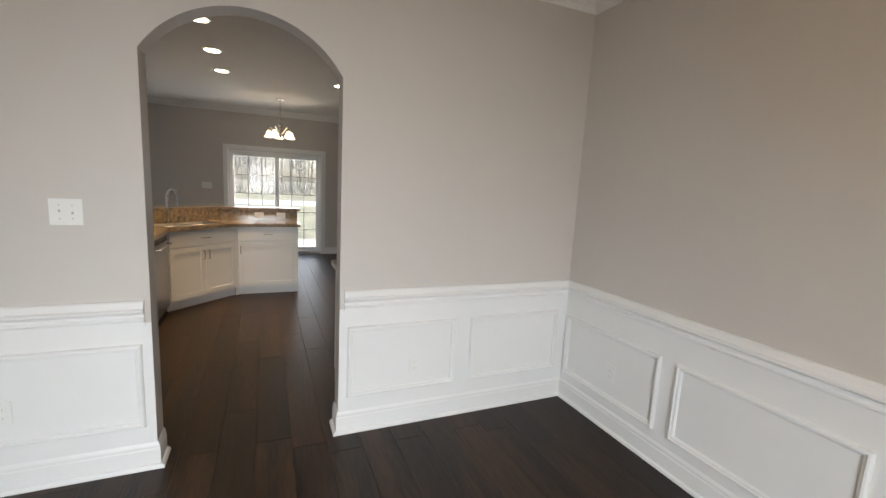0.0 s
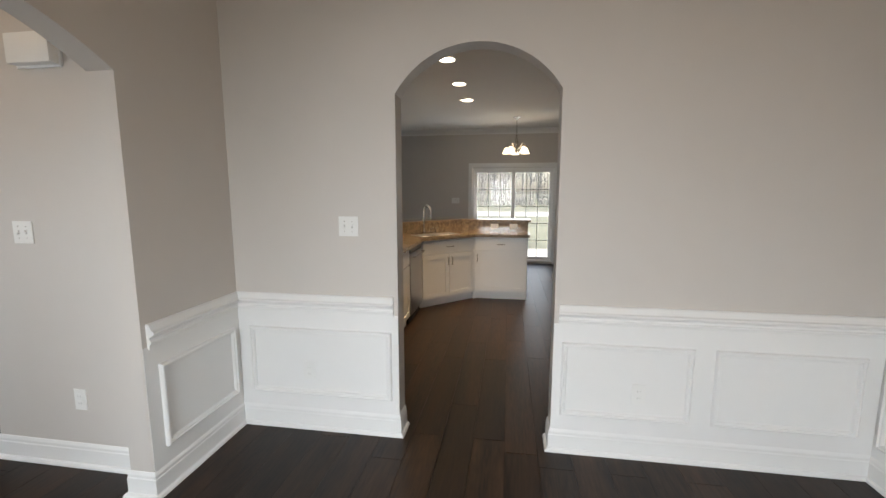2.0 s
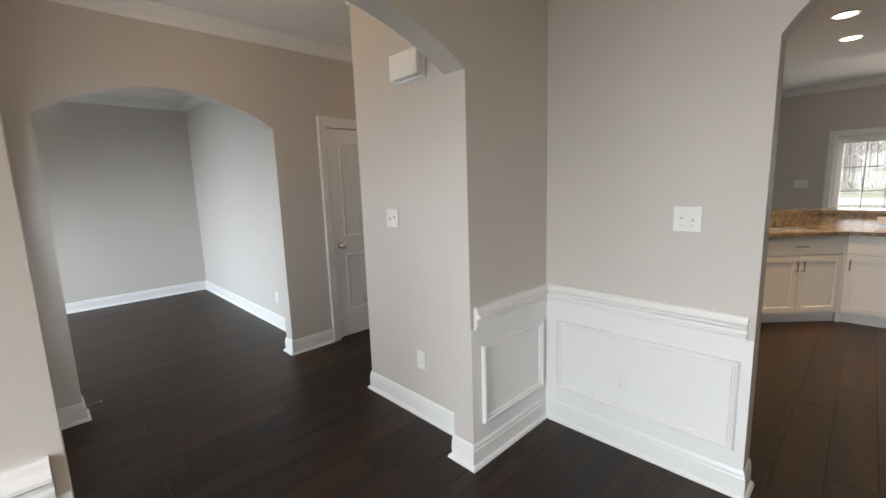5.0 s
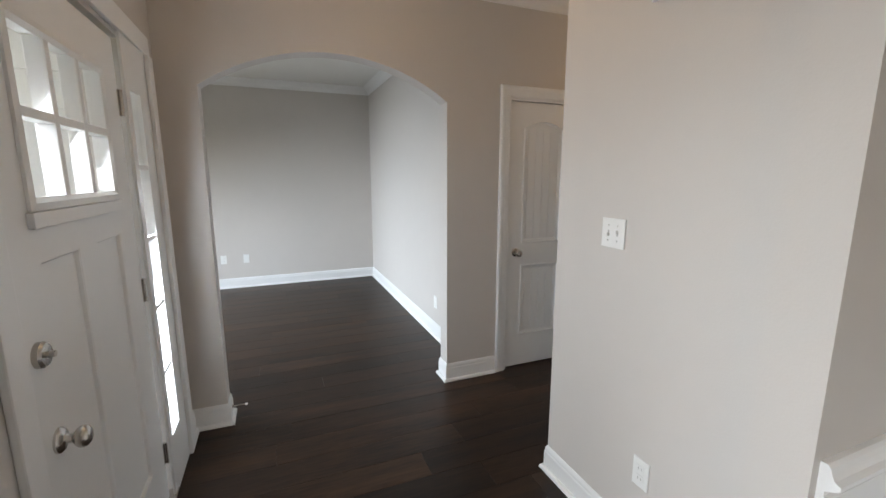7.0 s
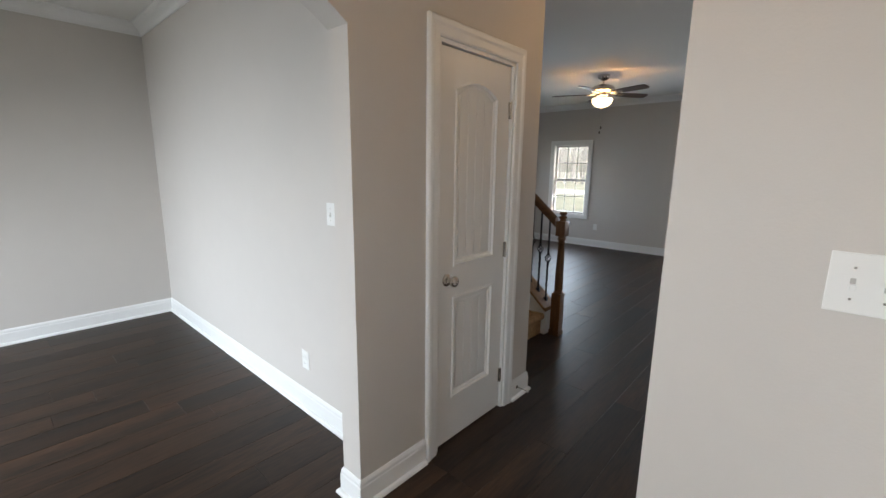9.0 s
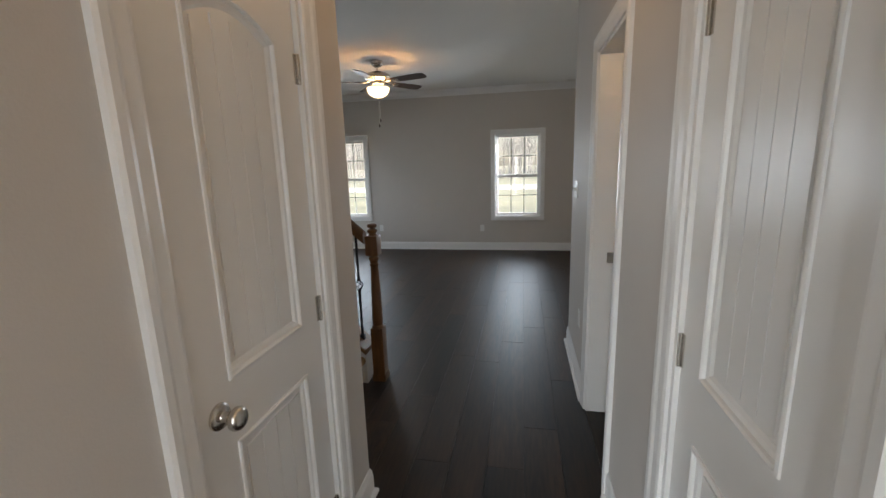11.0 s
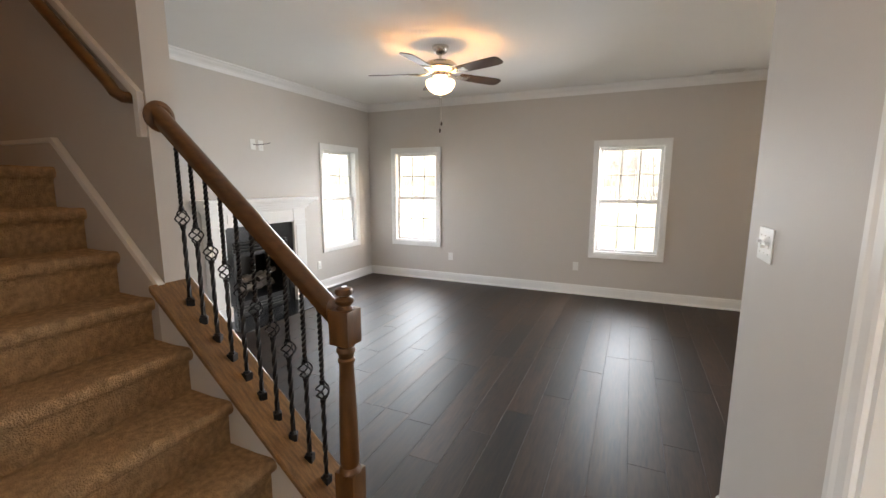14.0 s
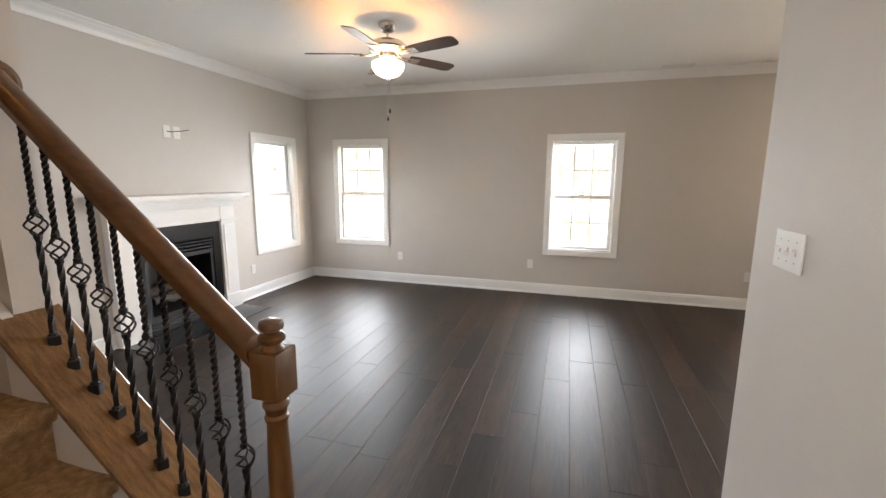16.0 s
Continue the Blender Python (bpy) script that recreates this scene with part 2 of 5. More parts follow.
def sweep(bm, path, profile, place, closed=False):
    """Sweeps a closed profile of (inward, out) points along a flat path; corners are mitred; place(u, v, out) gives the world point."""
    n = len(path)
    rings = []
    for i in range(n):
        p = Vector(path[i])
        dirs = []
        if closed or i > 0:
            dirs.append((p - Vector(path[i - 1])).normalized())
        if closed or i < n - 1:
            dirs.append((Vector(path[(i + 1) % n]) - p).normalized())
        norms = [Vector((-d.y, d.x)) for d in dirs]
        m = norms[0] if len(norms) == 1 else (norms[0] + norms[1]) / max(0.15, 1 + norms[0].dot(norms[1]))
        rings.append([bm.verts.new(place(*(p + m * w), h)) for w, h in profile])
    k = len(profile)
    pairs = list(zip(rings, rings[1:])) + ([(rings[-1], rings[0])] if closed else [])
    for a, b in pairs:
        for j in range(k):
            bm.faces.new((a[j], a[(j + 1) % k], b[(j + 1) % k], b[j]))
    if not closed:
        bm.faces.new(rings[0][::-1])
        bm.faces.new(rings[-1])
    return bm


def mesh_of(name, bm, mat, smooth=False):
    bmesh.ops.recalc_face_normals(bm, faces=bm.faces)
    me = bpy.data.meshes.new(name)
    bm.to_mesh(me)
    bm.free()
    if mat:
        me.materials.append(mat)
    if smooth:
        for p in me.polygons:
            p.use_smooth = True
        me.set_sharp_from_angle(angle=radians(38))
    return me


def part(name, bm, mat, parent, label="", smooth=False):
    ob = new(name, mesh_of(name, bm, mat, smooth))
    ob.parent = parent
    return tagged(ob, label)


def thing(name, place, label, category, group="", kind="", turn=0):
    ob = new(name)
    ob.matrix_basis = Matrix.Translation(SHIFT) @ pose(*place, 0, 0, turn)
    ob.empty_display_size = 0.1
    return tagged(ob, label, category, group, kind)


def solid(name, bm, mat, label="", category="", kind="", group="", smooth=False):
    ob = new(name, mesh_of(name, bm, mat, smooth))
    ob.location = SHIFT
    return tagged(ob, label, category, group, kind)


B = bmesh.new
HOUSE, LIVING = Vector((0, 0, 0)), Vector((-0.045, 0.055, 0))  # origins of the front rooms and of the living room
SHIFT = HOUSE
H = 2.74


# ---- walls ----
def wall(name, axis, c0, c1, a0, a1, openings=(), mat=PAINT, z0=0.0, z1=H, label="greige painted drywall wall"):
    """A wall along x or y, between c0 and c1 across. openings: (start, end, sill, head, rise): rise is an arch's height above its springing."""
    bm = B()

    def slab(s, e, lo, hi):
        if e - s > 0.001 and hi - lo > 0.001:
            box(bm, *((s, e, c0, c1) if axis == "x" else (c0, c1, s, e)), lo, hi)

    at = a0
    for s, e, sill, head, rise in sorted(openings):
        slab(at, s, z0, z1)
        slab(s, e, z0, sill)
        if rise == 0:
            slab(s, e, head, z1)
        else:
            half = (e - s) / 2
            big = (half * half + rise * rise) / (2 * rise)
            steps = 28
            span = math.asin(half / big)
            pts = [((s + e) / 2 + big * math.sin(span * (2 * i / steps - 1)), head + rise - big + big * math.cos(span * (2 * i / steps - 1))) for i in range(steps + 1)]
            rows = []
            for u, z in pts:
                rows.append([bm.verts.new((u, c, h) if axis == "x" else (c, u, h)) for c, h in ((c0, z), (c1, z), (c1, z1), (c0, z1))])
            for a, b in zip(rows, rows[1:]):
                for j in range(4):
                    bm.faces.new((a[j], a[(j + 1) % 4], b[(j + 1) % 4], b[j]))
        at = e
    slab(at, a1, z0, z1)
    return solid(name, bm, mat, label, "wall", "structure")


AR = (-0.88, 0.015, 2.02, 0.25)
WX = ((-7.003, -6.13), (-3.94, -3.035))
CW = 0.075
wall("wall_kitchen_arch", "x", 2.98, 3.11, -2.055, 3.15, [(AR[0], AR[1], 0, AR[2], AR[3])])
wall("wall_dining_west", "y", -2.055, -1.92, -1.35, 2.98, [(0.785, 2.285, 0, 2.0, 0.21)])
wall("wall_dining_east", "y", 1.635, 1.78, -1.35, 2.98)
wall("wall_dining_south", "x", -1.35, -1.2, -1.92, 1.635, [(-1.50, 0.10, 0.55, 2.15, 0)])
wall("wall_foyer_north", "x", 2.44, 2.56, -2.935, -2.055)
wall("wall_front_door", "x", 0.53, 0.68, -4.125, -2.055, [(-3.60, -2.585, 0, 2.045, 0), (-3.775, -3.605, 0.24, 1.90, 0)])
wall("wall_study_east", "y", -4.25, -4.125, -1.35, 3.70, [(0.87, 2.32, 0, 1.985, 0.232), (2.80, 3.42, 0, 2.05, 0)])
wall("wall_study_north", "x", 2.56, 2.69, -7.8, -4.25)
wall("wall_study_west", "y", -7.8, -7.65, -1.35, 2.56)
wall("wall_study_south", "x", -1.35, -1.2, -7.65, -4.25, [(-6.75, -5.05, 0.55, 2.15, 0)])
wall("wall_hall_east", "y", -3.055, -2.935, 2.44, 5.56, [(2.645, 3.215, 0, 2.05, 0), (3.920, 4.55, 0, 2.05, 0)])
wall("wall_powder_north", "x", 5.40, 5.56, -2.935, -1.93)
wall("wall_powder_south", "x", 3.38, 3.50, -2.935, -2.05)
wall("wall_kitchen_west", "y", -2.05, -1.93, 3.11, 5.40)
wall("wall_kitchen_east", "y", 3.0, 3.15, 3.11, 9.405)
wall("wall_stair_south", "x", 3.585, 3.70, -7.475, -4.25, z1=5.2)
wall("wall_powder_lining_north", "x", 5.394, 5.40, -2.935, -2.05, mat=BATH, label="warm tan painted drywall wall lining")
wall("wall_powder_lining_east", "y", -2.058, -2.052, 3.5, 5.39, mat=BATH, label="warm tan painted drywall wall lining")

SHIFT = LIVING
wall("wall_back", "x", 9.35, 9.50, -7.58, 3.195, [(a + CW - 0.01, b - CW + 0.01, 0.60, 1.985, 0) for a, b in WX] + [(-0.95, 0.71, 0.04, 1.97, 0)])
wall("wall_fireplace", "y", -7.58, -7.43, 2.69, 9.35, [(6.55, 7.51, 0, 1.0, 0), (8.14 + CW - 0.01, 9.03 - CW + 0.01, 0.60, 1.985, 0)], z1=5.2)
wall("wall_stair_north", "x", 4.65, 4.77, -7.43, -5.36, z1=5.2)
wall("wall_stair_header", "y", -5.36, -5.24, 3.60, 4.77, z0=H + 0.18, z1=5.2)
SHIFT = HOUSE

# ceilings
bm = B()
for x0, x1, y0, y1 in ((-7.8, 3.15, -1.35, 3.64), (-5.34, 3.15, 3.64, 4.76), (-7.63, 3.15, 4.76, 9.56)):
    box(bm, x0, x1, y0, y1, H, H + 0.18)
solid("ceiling", bm, CEIL, "flat white painted drywall ceiling", "ceiling", "structure")
solid("ceiling_stairwell", box(B(), -7.65, -5.24, 3.58, 4.85, 5.2, 5.35), CEIL, "flat white stairwell ceiling", "ceiling", "structure")

# ---- mouldings ----
flat = lambda u, v, h: (u, v, h)
BASE = [(-0.002, 0.0), (0.013, 0.0), (0.013, 0.098), (0.010, 0.104), (0.010, 0.118), (0.006, 0.128), (0.003, 0.134), (-0.002, 0.134)]
SHOE = [(0.012, 0.0005), (0.030, 0.0005), (0.029, 0.010), (0.024, 0.018), (0.018, 0.021), (0.012, 0.021)]
CROWN = [(-0.002, H + 0.002), (0.088, H + 0.002), (0.086, H - 0.012), (0.070, H - 0.018), (0.056, H - 0.034), (0.030, H - 0.052), (0.018, H - 0.066), (0.012, H - 0.084), (0.010, H - 0.098), (-0.002, H - 0.098)]
RAIL = [(-0.002, 0.748), (0.012, 0.748), (0.012, 0.770), (0.024, 0.777), (0.024, 0.787), (0.015, 0.793), (0.015, 0.804), (0.034, 0.816), (0.042, 0.822), (0.042, 0.832), (0.030, 0.838), (0.024, 0.850), (0.020, 0.864), (0.013, 0.871), (-0.002, 0.871)]


def run(name, paths, profile, label, closed=False):
    bm = B()
    for p in paths:
        sweep(bm, p, profile, flat, closed)
    return solid(name, bm, TRIM, label, "moulding", "structure")


base_paths = [
    [(1.635, -1.2), (1.635, 2.98), (AR[1], 2.98), (AR[1], 3.11)],
    [(AR[0], 3.11), (AR[0], 2.98), (-1.92, 2.98), (-1.92, 2.285), (-2.055, 2.285), (-2.055, 2.44), (-3.055, 2.44), (-3.055, 2.566)],
    [(-2.055, 0.68), (-2.055, 0.785), (-1.92, 0.785), (-1.92, -1.2), (1.635, -1.2)],
    [(-3.055, 3.294), (-3.055, 3.841)],
    [(-3.055, 4.629), (-3.055, 5.56), (-1.93, 5.56), (-1.93, 5.40)],
    [(3.0, 9.405), (0.745, 9.405)],
    [(-1.08, 9.405), (-7.475, 9.405), (-7.475, 7.80)],
    [(-7.475, 6.375), (-7.475, 4.825), (-4.545, 4.825)],
    [(-4.25, 3.70), (-4.125, 3.70), (-4.125, 3.50)],
    [(-4.125, 2.715), (-4.125, 2.32), (-4.25, 2.32), (-4.25, 2.56), (-7.65, 2.56), (-7.65, -1.2), (-4.25, -1.2), (-4.25, 0.87), (-4.125, 0.87), (-4.125, 0.68), (-3.945, 0.68)],
    [(-2.515, 0.68), (-2.055, 0.68)],
]
run("baseboard", base_paths, BASE, "white painted baseboard with a stepped top")
run("shoe_moulding", base_paths, SHOE, "white quarter round along the floor")
run("crown_moulding_dining", [[(1.635, -1.2), (1.635, 2.98), (-1.92, 2.98), (-1.92, -1.2)]], CROWN, "white painted crown moulding", True)
run("crown_moulding_study", [[(-4.25, -1.2), (-4.25, 2.56), (-7.65, 2.56), (-7.65, -1.2)]], CROWN, "white painted crown moulding", True)
run("crown_moulding_hall", [[(-4.25, 3.70), (-4.125, 3.70), (-4.125, 0.68), (-2.055, 0.68), (-2.055, 2.44), (-3.055, 2.44), (-3.055, 5.56), (-1.93, 5.56), (-1.93, 3.11), (3.0, 3.11), (3.0, 9.405), (-7.475, 9.405), (-7.475, 4.825), (-5.405, 4.825)]], CROWN, "white painted crown moulding")
rail_paths = [
    [(1.635, -1.2), (1.635, 2.98), (AR[1] + 0.025, 2.98)],
    [(AR[0] - 0.025, 2.98), (-1.92, 2.98), (-1.92, 2.312)],
    [(-1.92, 0.757), (-1.92, -1.2), (1.635, -1.2)],
]
run("chair_rail", rail_paths, RAIL, "white painted moulded chair rail")

# wainscot: painted field with picture-frame mouldings
FIELD = [(-0.002, 0.02), (0.003, 0.02), (0.003, 0.76), (-0.002, 0.76)]
bm = B()
for p in ([(1.635, -1.2), (1.635, 2.98), (AR[1], 2.98)], [(AR[0], 2.98), (-1.92, 2.98), (-1.92, 2.285)], [(-1.92, 0.785), (-1.92, -1.2), (1.635, -1.2)]):
    sweep(bm, p, FIELD, flat)
wainscot = solid("wainscot", bm, TRIM, "white painted wainscot under the chair rail", "wainscot", "structure")
FRAME = [(0.0, 0.0), (0.0, 0.011), (0.005, 0.020), (0.013, 0.022), (0.017, 0.014), (0.025, 0.013), (0.030, 0.005), (0.032, 0.0)]


def wall_place(face):
    """Maps (along, up, out) to the world for a wall face: axis, coordinate, sign of the outward normal."""
    axis, c, s = face
    return (lambda u, v, h: (u, c + s * h, v)) if axis == "y" else (lambda u, v, h: (c + s * h, u, v))


def panel_frame(face, a0, a1, z0=0.225, z1=0.655):
    bm = sweep(B(), [(a0, z0), (a1, z0), (a1, z1), (a0, z1)], FRAME, wall_place(face), True)
    part("panel_moulding", bm, TRIM, wainscot)


north, west, east = ("y", 2.977, -1), ("x", -1.917, 1), ("x", 1.632, -1)
for a0, a1 in ((-1.840, -0.922), (0.062, 0.752), (0.856, 1.555)):
    panel_frame(north, a0, a1)
panel_frame(west, 2.36, 2.925)
for a0, a1 in ((-1.13, -0.25), (-0.17, 0.71)):
    panel_frame(west, a0, a1)
panel_frame(east, 2.170, 2.945, 0.195, 0.622)
for k in range(4):
    panel_frame(east, 1.292 - 0.875 * k, 2.073 - 0.875 * k, 0.195, 0.622)

# ---- floor ----
bm = B()
for x0, x1, y0, y1 in ((-7.8, -4.125, -1.35, 2.69), (-4.125, -1.92, 0.53, 2.69), (-1.92, 1.78, -1.35, 2.69), (-7.8, 3.15, 2.69, 9.56)):
    box(bm, x0, x1, y0, y1, -0.14, -0.008)
floor = solid("floor", bm, GAP, "dark stained wide plank floor with fine joints", "floor", "structure")


# ---- doors ----
def casing(parent, axis, face, sign, a0, a1, head, depth, far_face=None):
    """Casing on one face, jambs and stop of an opening; a0..a1 is the clear opening."""
    prof = [(0.0, 0.0), (0.0, 0.010), (-0.010, 0.014), (-0.040, 0.016), (-0.052, 0.021), (-0.070, 0.022), (-0.078, 0.016), (-0.078, 0.0)]
    pl = wall_place((axis, face, sign))
    path = [(a0, 0.0), (a0, head), (a1, head), (a1, 0.0)]
    bm = sweep(B(), path[::-1], prof, pl)
    part("casing", bm, TRIM, parent)
    bm = B()
    inner = face - sign * depth
    lo, hi = min(face, inner), max(face, inner)
    for s, e, z0, z1 in ((a0 - 0.004, a0 + 0.018, 0, head), (a1 - 0.018, a1 + 0.004, 0, head), (a0 + 0.018, a1 - 0.018, head - 0.018, head + 0.003)):
        box(bm, *((s, e, lo, hi) if axis == "y" else (lo, hi, s, e)), z0, z1)
    part("jamb", bm, TRIM, parent)


def knob_parts(parent, x, z, y, side):
    """A round passage knob on a door face; side is the way it points in local y."""
    m = Matrix.Translation((x, y, z)) @ Matrix.Rotation(radians(-90 * side), 4, "X")
    bm = lathe(B(), [(0.0325, 0), (0.0325, 0.006), (0.028, 0.011), (0.014, 0.014), (0.0115, 0.018), (0.0115, 0.034)], 20, m)
    k = part("rose", bm, NICKEL, parent, "satin nickel door rose", True)
    bm = lathe(B(), [(0.012, 0.030), (0.020, 0.036), (0.027, 0.044), (0.0285, 0.052), (0.026, 0.060), (0.018, 0.066), (0.006, 0.068)], 20, m)
    part("knob", bm, NICKEL, k, "satin nickel round knob", True)


def panel_door(name, w, label, hinge_right=True, hinges=True, height=2.026):
    """Two-panel plank door in local x (0..w), face towards -y, with an arched upper panel."""
    d = thing(name, (0, 0, 0), label, "door", kind="structure")
    t = 0.035
    st = 0.118
    bm = B()
    box(bm, 0, w, 0.013, t - 0.013, 0.012, height)
    bands = ((0, st, 0.012, height), (w - st, w, 0.012, height), (st, w - st, 0.012, 0.265), (st, w - st, 0.825, 1.0))
    for y0, y1 in ((0.0, 0.013), (t - 0.013, t)):
        for x0, x1, z0, z1 in bands:
            box(bm, x0, x1, y0, y1, z0, z1)
        n = 14
        rows = []
        for i in range(n + 1):
            u = st + (w - 2 * st) * i / n
            z = 1.845 + 0.055 * math.sin(math.pi * i / n) ** 0.9
            rows.append([bm.verts.new((u, y, h)) for y, h in ((y0, z), (y1, z), (y1, height), (y0, height))])
        for a, b in zip(rows, rows[1:]):
            for j in range(4):
                bm.faces.new((a[j], a[(j + 1) % 4], b[(j + 1) % 4], b[j]))
    slab = part("slab", bm, TRIM, d)
    mold = [(-0.005, 0.0), (-0.004, 0.004), (0.003, 0.006), (0.007, 0.002), (0.009, -0.005), (0.019, -0.007), (0.026, -0.0125), (0.026, -0.0135), (-0.001, -0.0135)]
    arc = [(st + (w - 2 * st) * i / 14, 1.845 + 0.055 * math.sin(math.pi * i / 14) ** 0.9) for i in range(15)]
    for path in ([(st, 0.265), (w - st, 0.265), (w - st, 0.825), (st, 0.825)], [(st, 1.0), (w - st, 1.0)] + arc[::-1]):
        part("panel_moulding", sweep(B(), path, mold, lambda u, v, h: (u, -h, v), True), TRIM, slab)
    pw = (w - 2 * st - 0.075) / 4
    for z0, z1 in ((0.305, 0.785), (1.04, 1.81)):
        for i in range(4):
            x0 = st + 0.0375 + i * pw
            top = z1 + (0.055 * math.sin(math.pi * (0.17 + 0.22 * i)) if z1 > 1 else 0)
            part("panel_board", box(B(), x0 + 0.0016, x0 + pw - 0.0016, 0.0085, 0.0135, z0, top - (0.008 if z1 > 1 else 0)), TRIM, slab)
    kx = 0.065 if hinge_right else w - 0.065
    knob_parts(d, kx, 0.93, 0.0, -1)
    if hinges:
        hx = w + 0.002 if hinge_right else -0.002
        for z in (0.22, 1.02, 1.80):
            bm = tube(B(), (hx, -0.006, z - 0.045), (hx, -0.006, z + 0.045), 0.0065, seg=10)
            box(bm, hx - 0.016, hx + 0.016, -0.003, 0.0005, z - 0.044, z + 0.044)
            for dz in (-0.015, 0.015):
                tube(bm, (hx, -0.006, z + dz - 0.001), (hx, -0.006, z + dz + 0.001), 0.0072, seg=10)
            part("hinge", bm, NICKEL, d, "satin nickel butt hinge", True)
    return d


# closet door under the stair, in the hall's west wall
d1 = panel_door("door_1", 0.574, "closed white two-panel plank closet door in moulded casing")
d1.matrix_basis = pose(-4.140, 2.823, 0, 0, 0, 90)
f1 = thing("door_frame_1", (0, 0, 0), "white moulded casing round the closet door", "door frame", kind="structure")
casing(f1, "x", -4.125, 1, 2.80, 3.42, 2.05, 0.125)
# coat closet in the hall's east wall
d2 = panel_door("door_2", 0.534, "closed white two-panel plank coat closet door")
d2.matrix_basis = pose(-3.041, 3.197, 0, 0, 0, -90)
for o in list(d2.children):
    if o.name.startswith(("rose", "hinge")):
        bpy.data.objects.remove(o.children[0]) if o.children else None
        bpy.data.objects.remove(o)
knob_parts(d2, 0.534 - 0.065, 0.93, 0.0, -1)
for z in (0.22, 1.02, 1.80):
    bm = tube(B(), (-0.002, -0.006, z - 0.045), (-0.002, -0.006, z + 0.045), 0.0065, seg=10)
    box(bm, -0.018, 0.014, -0.003, 0.0005, z - 0.044, z + 0.044)
    part("hinge", bm, NICKEL, d2, "satin nickel butt hinge", True)
f2 = thing("door_frame_2", (0, 0, 0), "white moulded casing round the coat closet door", "door frame", kind="structure")
casing(f2, "x", -3.055, -1, 2.645, 3.215, 2.05, 0.12)
# powder room: open door
f3 = thing("door_frame_3", (0, 0, 0), "white moulded casing and jamb of the powder room doorway", "door frame", kind="structure")
casing(f3, "x", -3.055, -1, 3.920, 4.55, 2.05, 0.12)
bm = box(B(), -2.974, -2.939, 4.528, 4.5325, 0.93, 0.99)
box(bm, -2.966, -2.948, 4.5265, 4.529, 0.945, 0.975)
part("strike_plate", bm, NICKEL, f3, "satin nickel strike plate")
d3 = panel_door("door_3", 0.56, "white two-panel plank door standing open into the powder room", True, False)
d3.matrix_basis = pose(-2.36, 3.905, 0, 0, 0, 180)


# ---- front door ----
door4 = thing("door_4", (-3.545, 0.665, 0), "closed white craftsman front door with six small panes", "front door", kind="structure")
W = 0.955
ST, MU, GT = 0.185, 0.135, 1.87  # stile and mullion widths, top of the glass
bm = B()
for x0, x1, z0, z1 in ((0, ST, 0.02, 2.03), (W - ST, W, 0.02, 2.03), (ST, W - ST, GT, 2.03), (ST, W - ST, 1.29, 1.44), (ST, W - ST, 0.02, 0.26), (W / 2 - MU / 2, W / 2 + MU / 2, 0.26, 1.29)):
    box(bm, x0, x1, -0.045, 0, z0, z1)
box(bm, ST, W - ST, -0.03, -0.012, 0.26, 1.29)
slab4 = part("slab", bm, TRIM, door4)
for x0, x1 in ((ST, W / 2 - MU / 2), (W / 2 + MU / 2, W - ST)):
    bm = sweep(B(), [(x0, 0.26), (x1, 0.26), (x1, 1.29), (x0, 1.29)], [(-0.001, -0.001), (0.004, -0.002), (0.009, -0.0118), (0.009, -0.013), (-0.001, -0.013)], lambda u, v, h: (u, h, v), True)
    part("panel_moulding", bm, TRIM, slab4)
part("glass_shelf", box(B(), ST - 0.035, W - ST + 0.035, 0.0, 0.016, 1.375, 1.415, 0.003), TRIM, slab4)
bm = B()
for k in range(1, 3):
    x = ST + (W - 2 * ST) * k / 3
    box(bm, x - 0.014, x + 0.014, -0.04, 0.006, 1.44, GT, 0.003)
box(bm, ST, W - ST, -0.039, 0.005, 1.643, 1.669, 0.003)
part("muntin", bm, TRIM, door4)
bm = sweep(B(), [(ST, 1.44), (W - ST, 1.44), (W - ST, GT), (ST, GT)], [(-0.022, 0), (-0.022, 0.008), (-0.004, 0.012), (0.010, 0.005), (0.010, 0)], lambda u, v, h: (u, h, v), True)
part("glazing_bead", bm, TRIM, door4)
for i in range(3):
    for j in range(2):
        x0 = ST + (W - 2 * ST) * i / 3
        p = part("pane", box(B(), x0 + 0.006, x0 + (W - 2 * ST) / 3 - 0.006, -0.030, -0.026, (1.445, 1.665)[j], (1.648, GT - 0.005)[j]), GLASS, door4)
        p.visible_shadow = False
knob_parts(door4, W - 0.125, 0.84, 0.0, 1)
m = Matrix.Translation((W - 0.10, 0, 1.08)) @ Matrix.Rotation(radians(-90), 4, "X")
part("deadbolt", lathe(B(), [(0.032, 0), (0.032, 0.012), (0.027, 0.018), (0.008, 0.019), (0.008, 0.034)], 20, m), NICKEL, door4, "satin nickel deadbolt turn", True)
for z in (0.24, 1.02, 1.79):
    bm = tube(B(), (-0.004, 0.008, z - 0.05), (-0.004, 0.008, z + 0.05), 0.007, seg=10)
    box(bm, -0.018, 0.012, 0.0, 0.003, z - 0.05, z + 0.05)
    part("hinge", bm, NICKEL, door4, "satin nickel butt hinge", True)
side = thing("window_4", (0, 0, 0), "narrow white sidelight of five stacked panes beside the front door", "sidelight window", kind="structure")
bm = B()
for x0, x1, z0, z1 in ((-3.94, -3.755, 0.0, 2.06), (-3.605, -3.552, 0.0, 2.06), (-3.755, -3.605, 1.855, 2.06), (-3.755, -3.605, 0.0, 0.285)):
    box(bm, x0, x1, 0.681, 0.692, z0, z1)
box(bm, -3.775, -3.755, 0.55, 0.681, 0.24, 1.90)
box(bm, -3.625, -3.605, 0.55, 0.681, 0.24, 1.90)
part("window_frame", bm, TRIM, side)
bm = B()
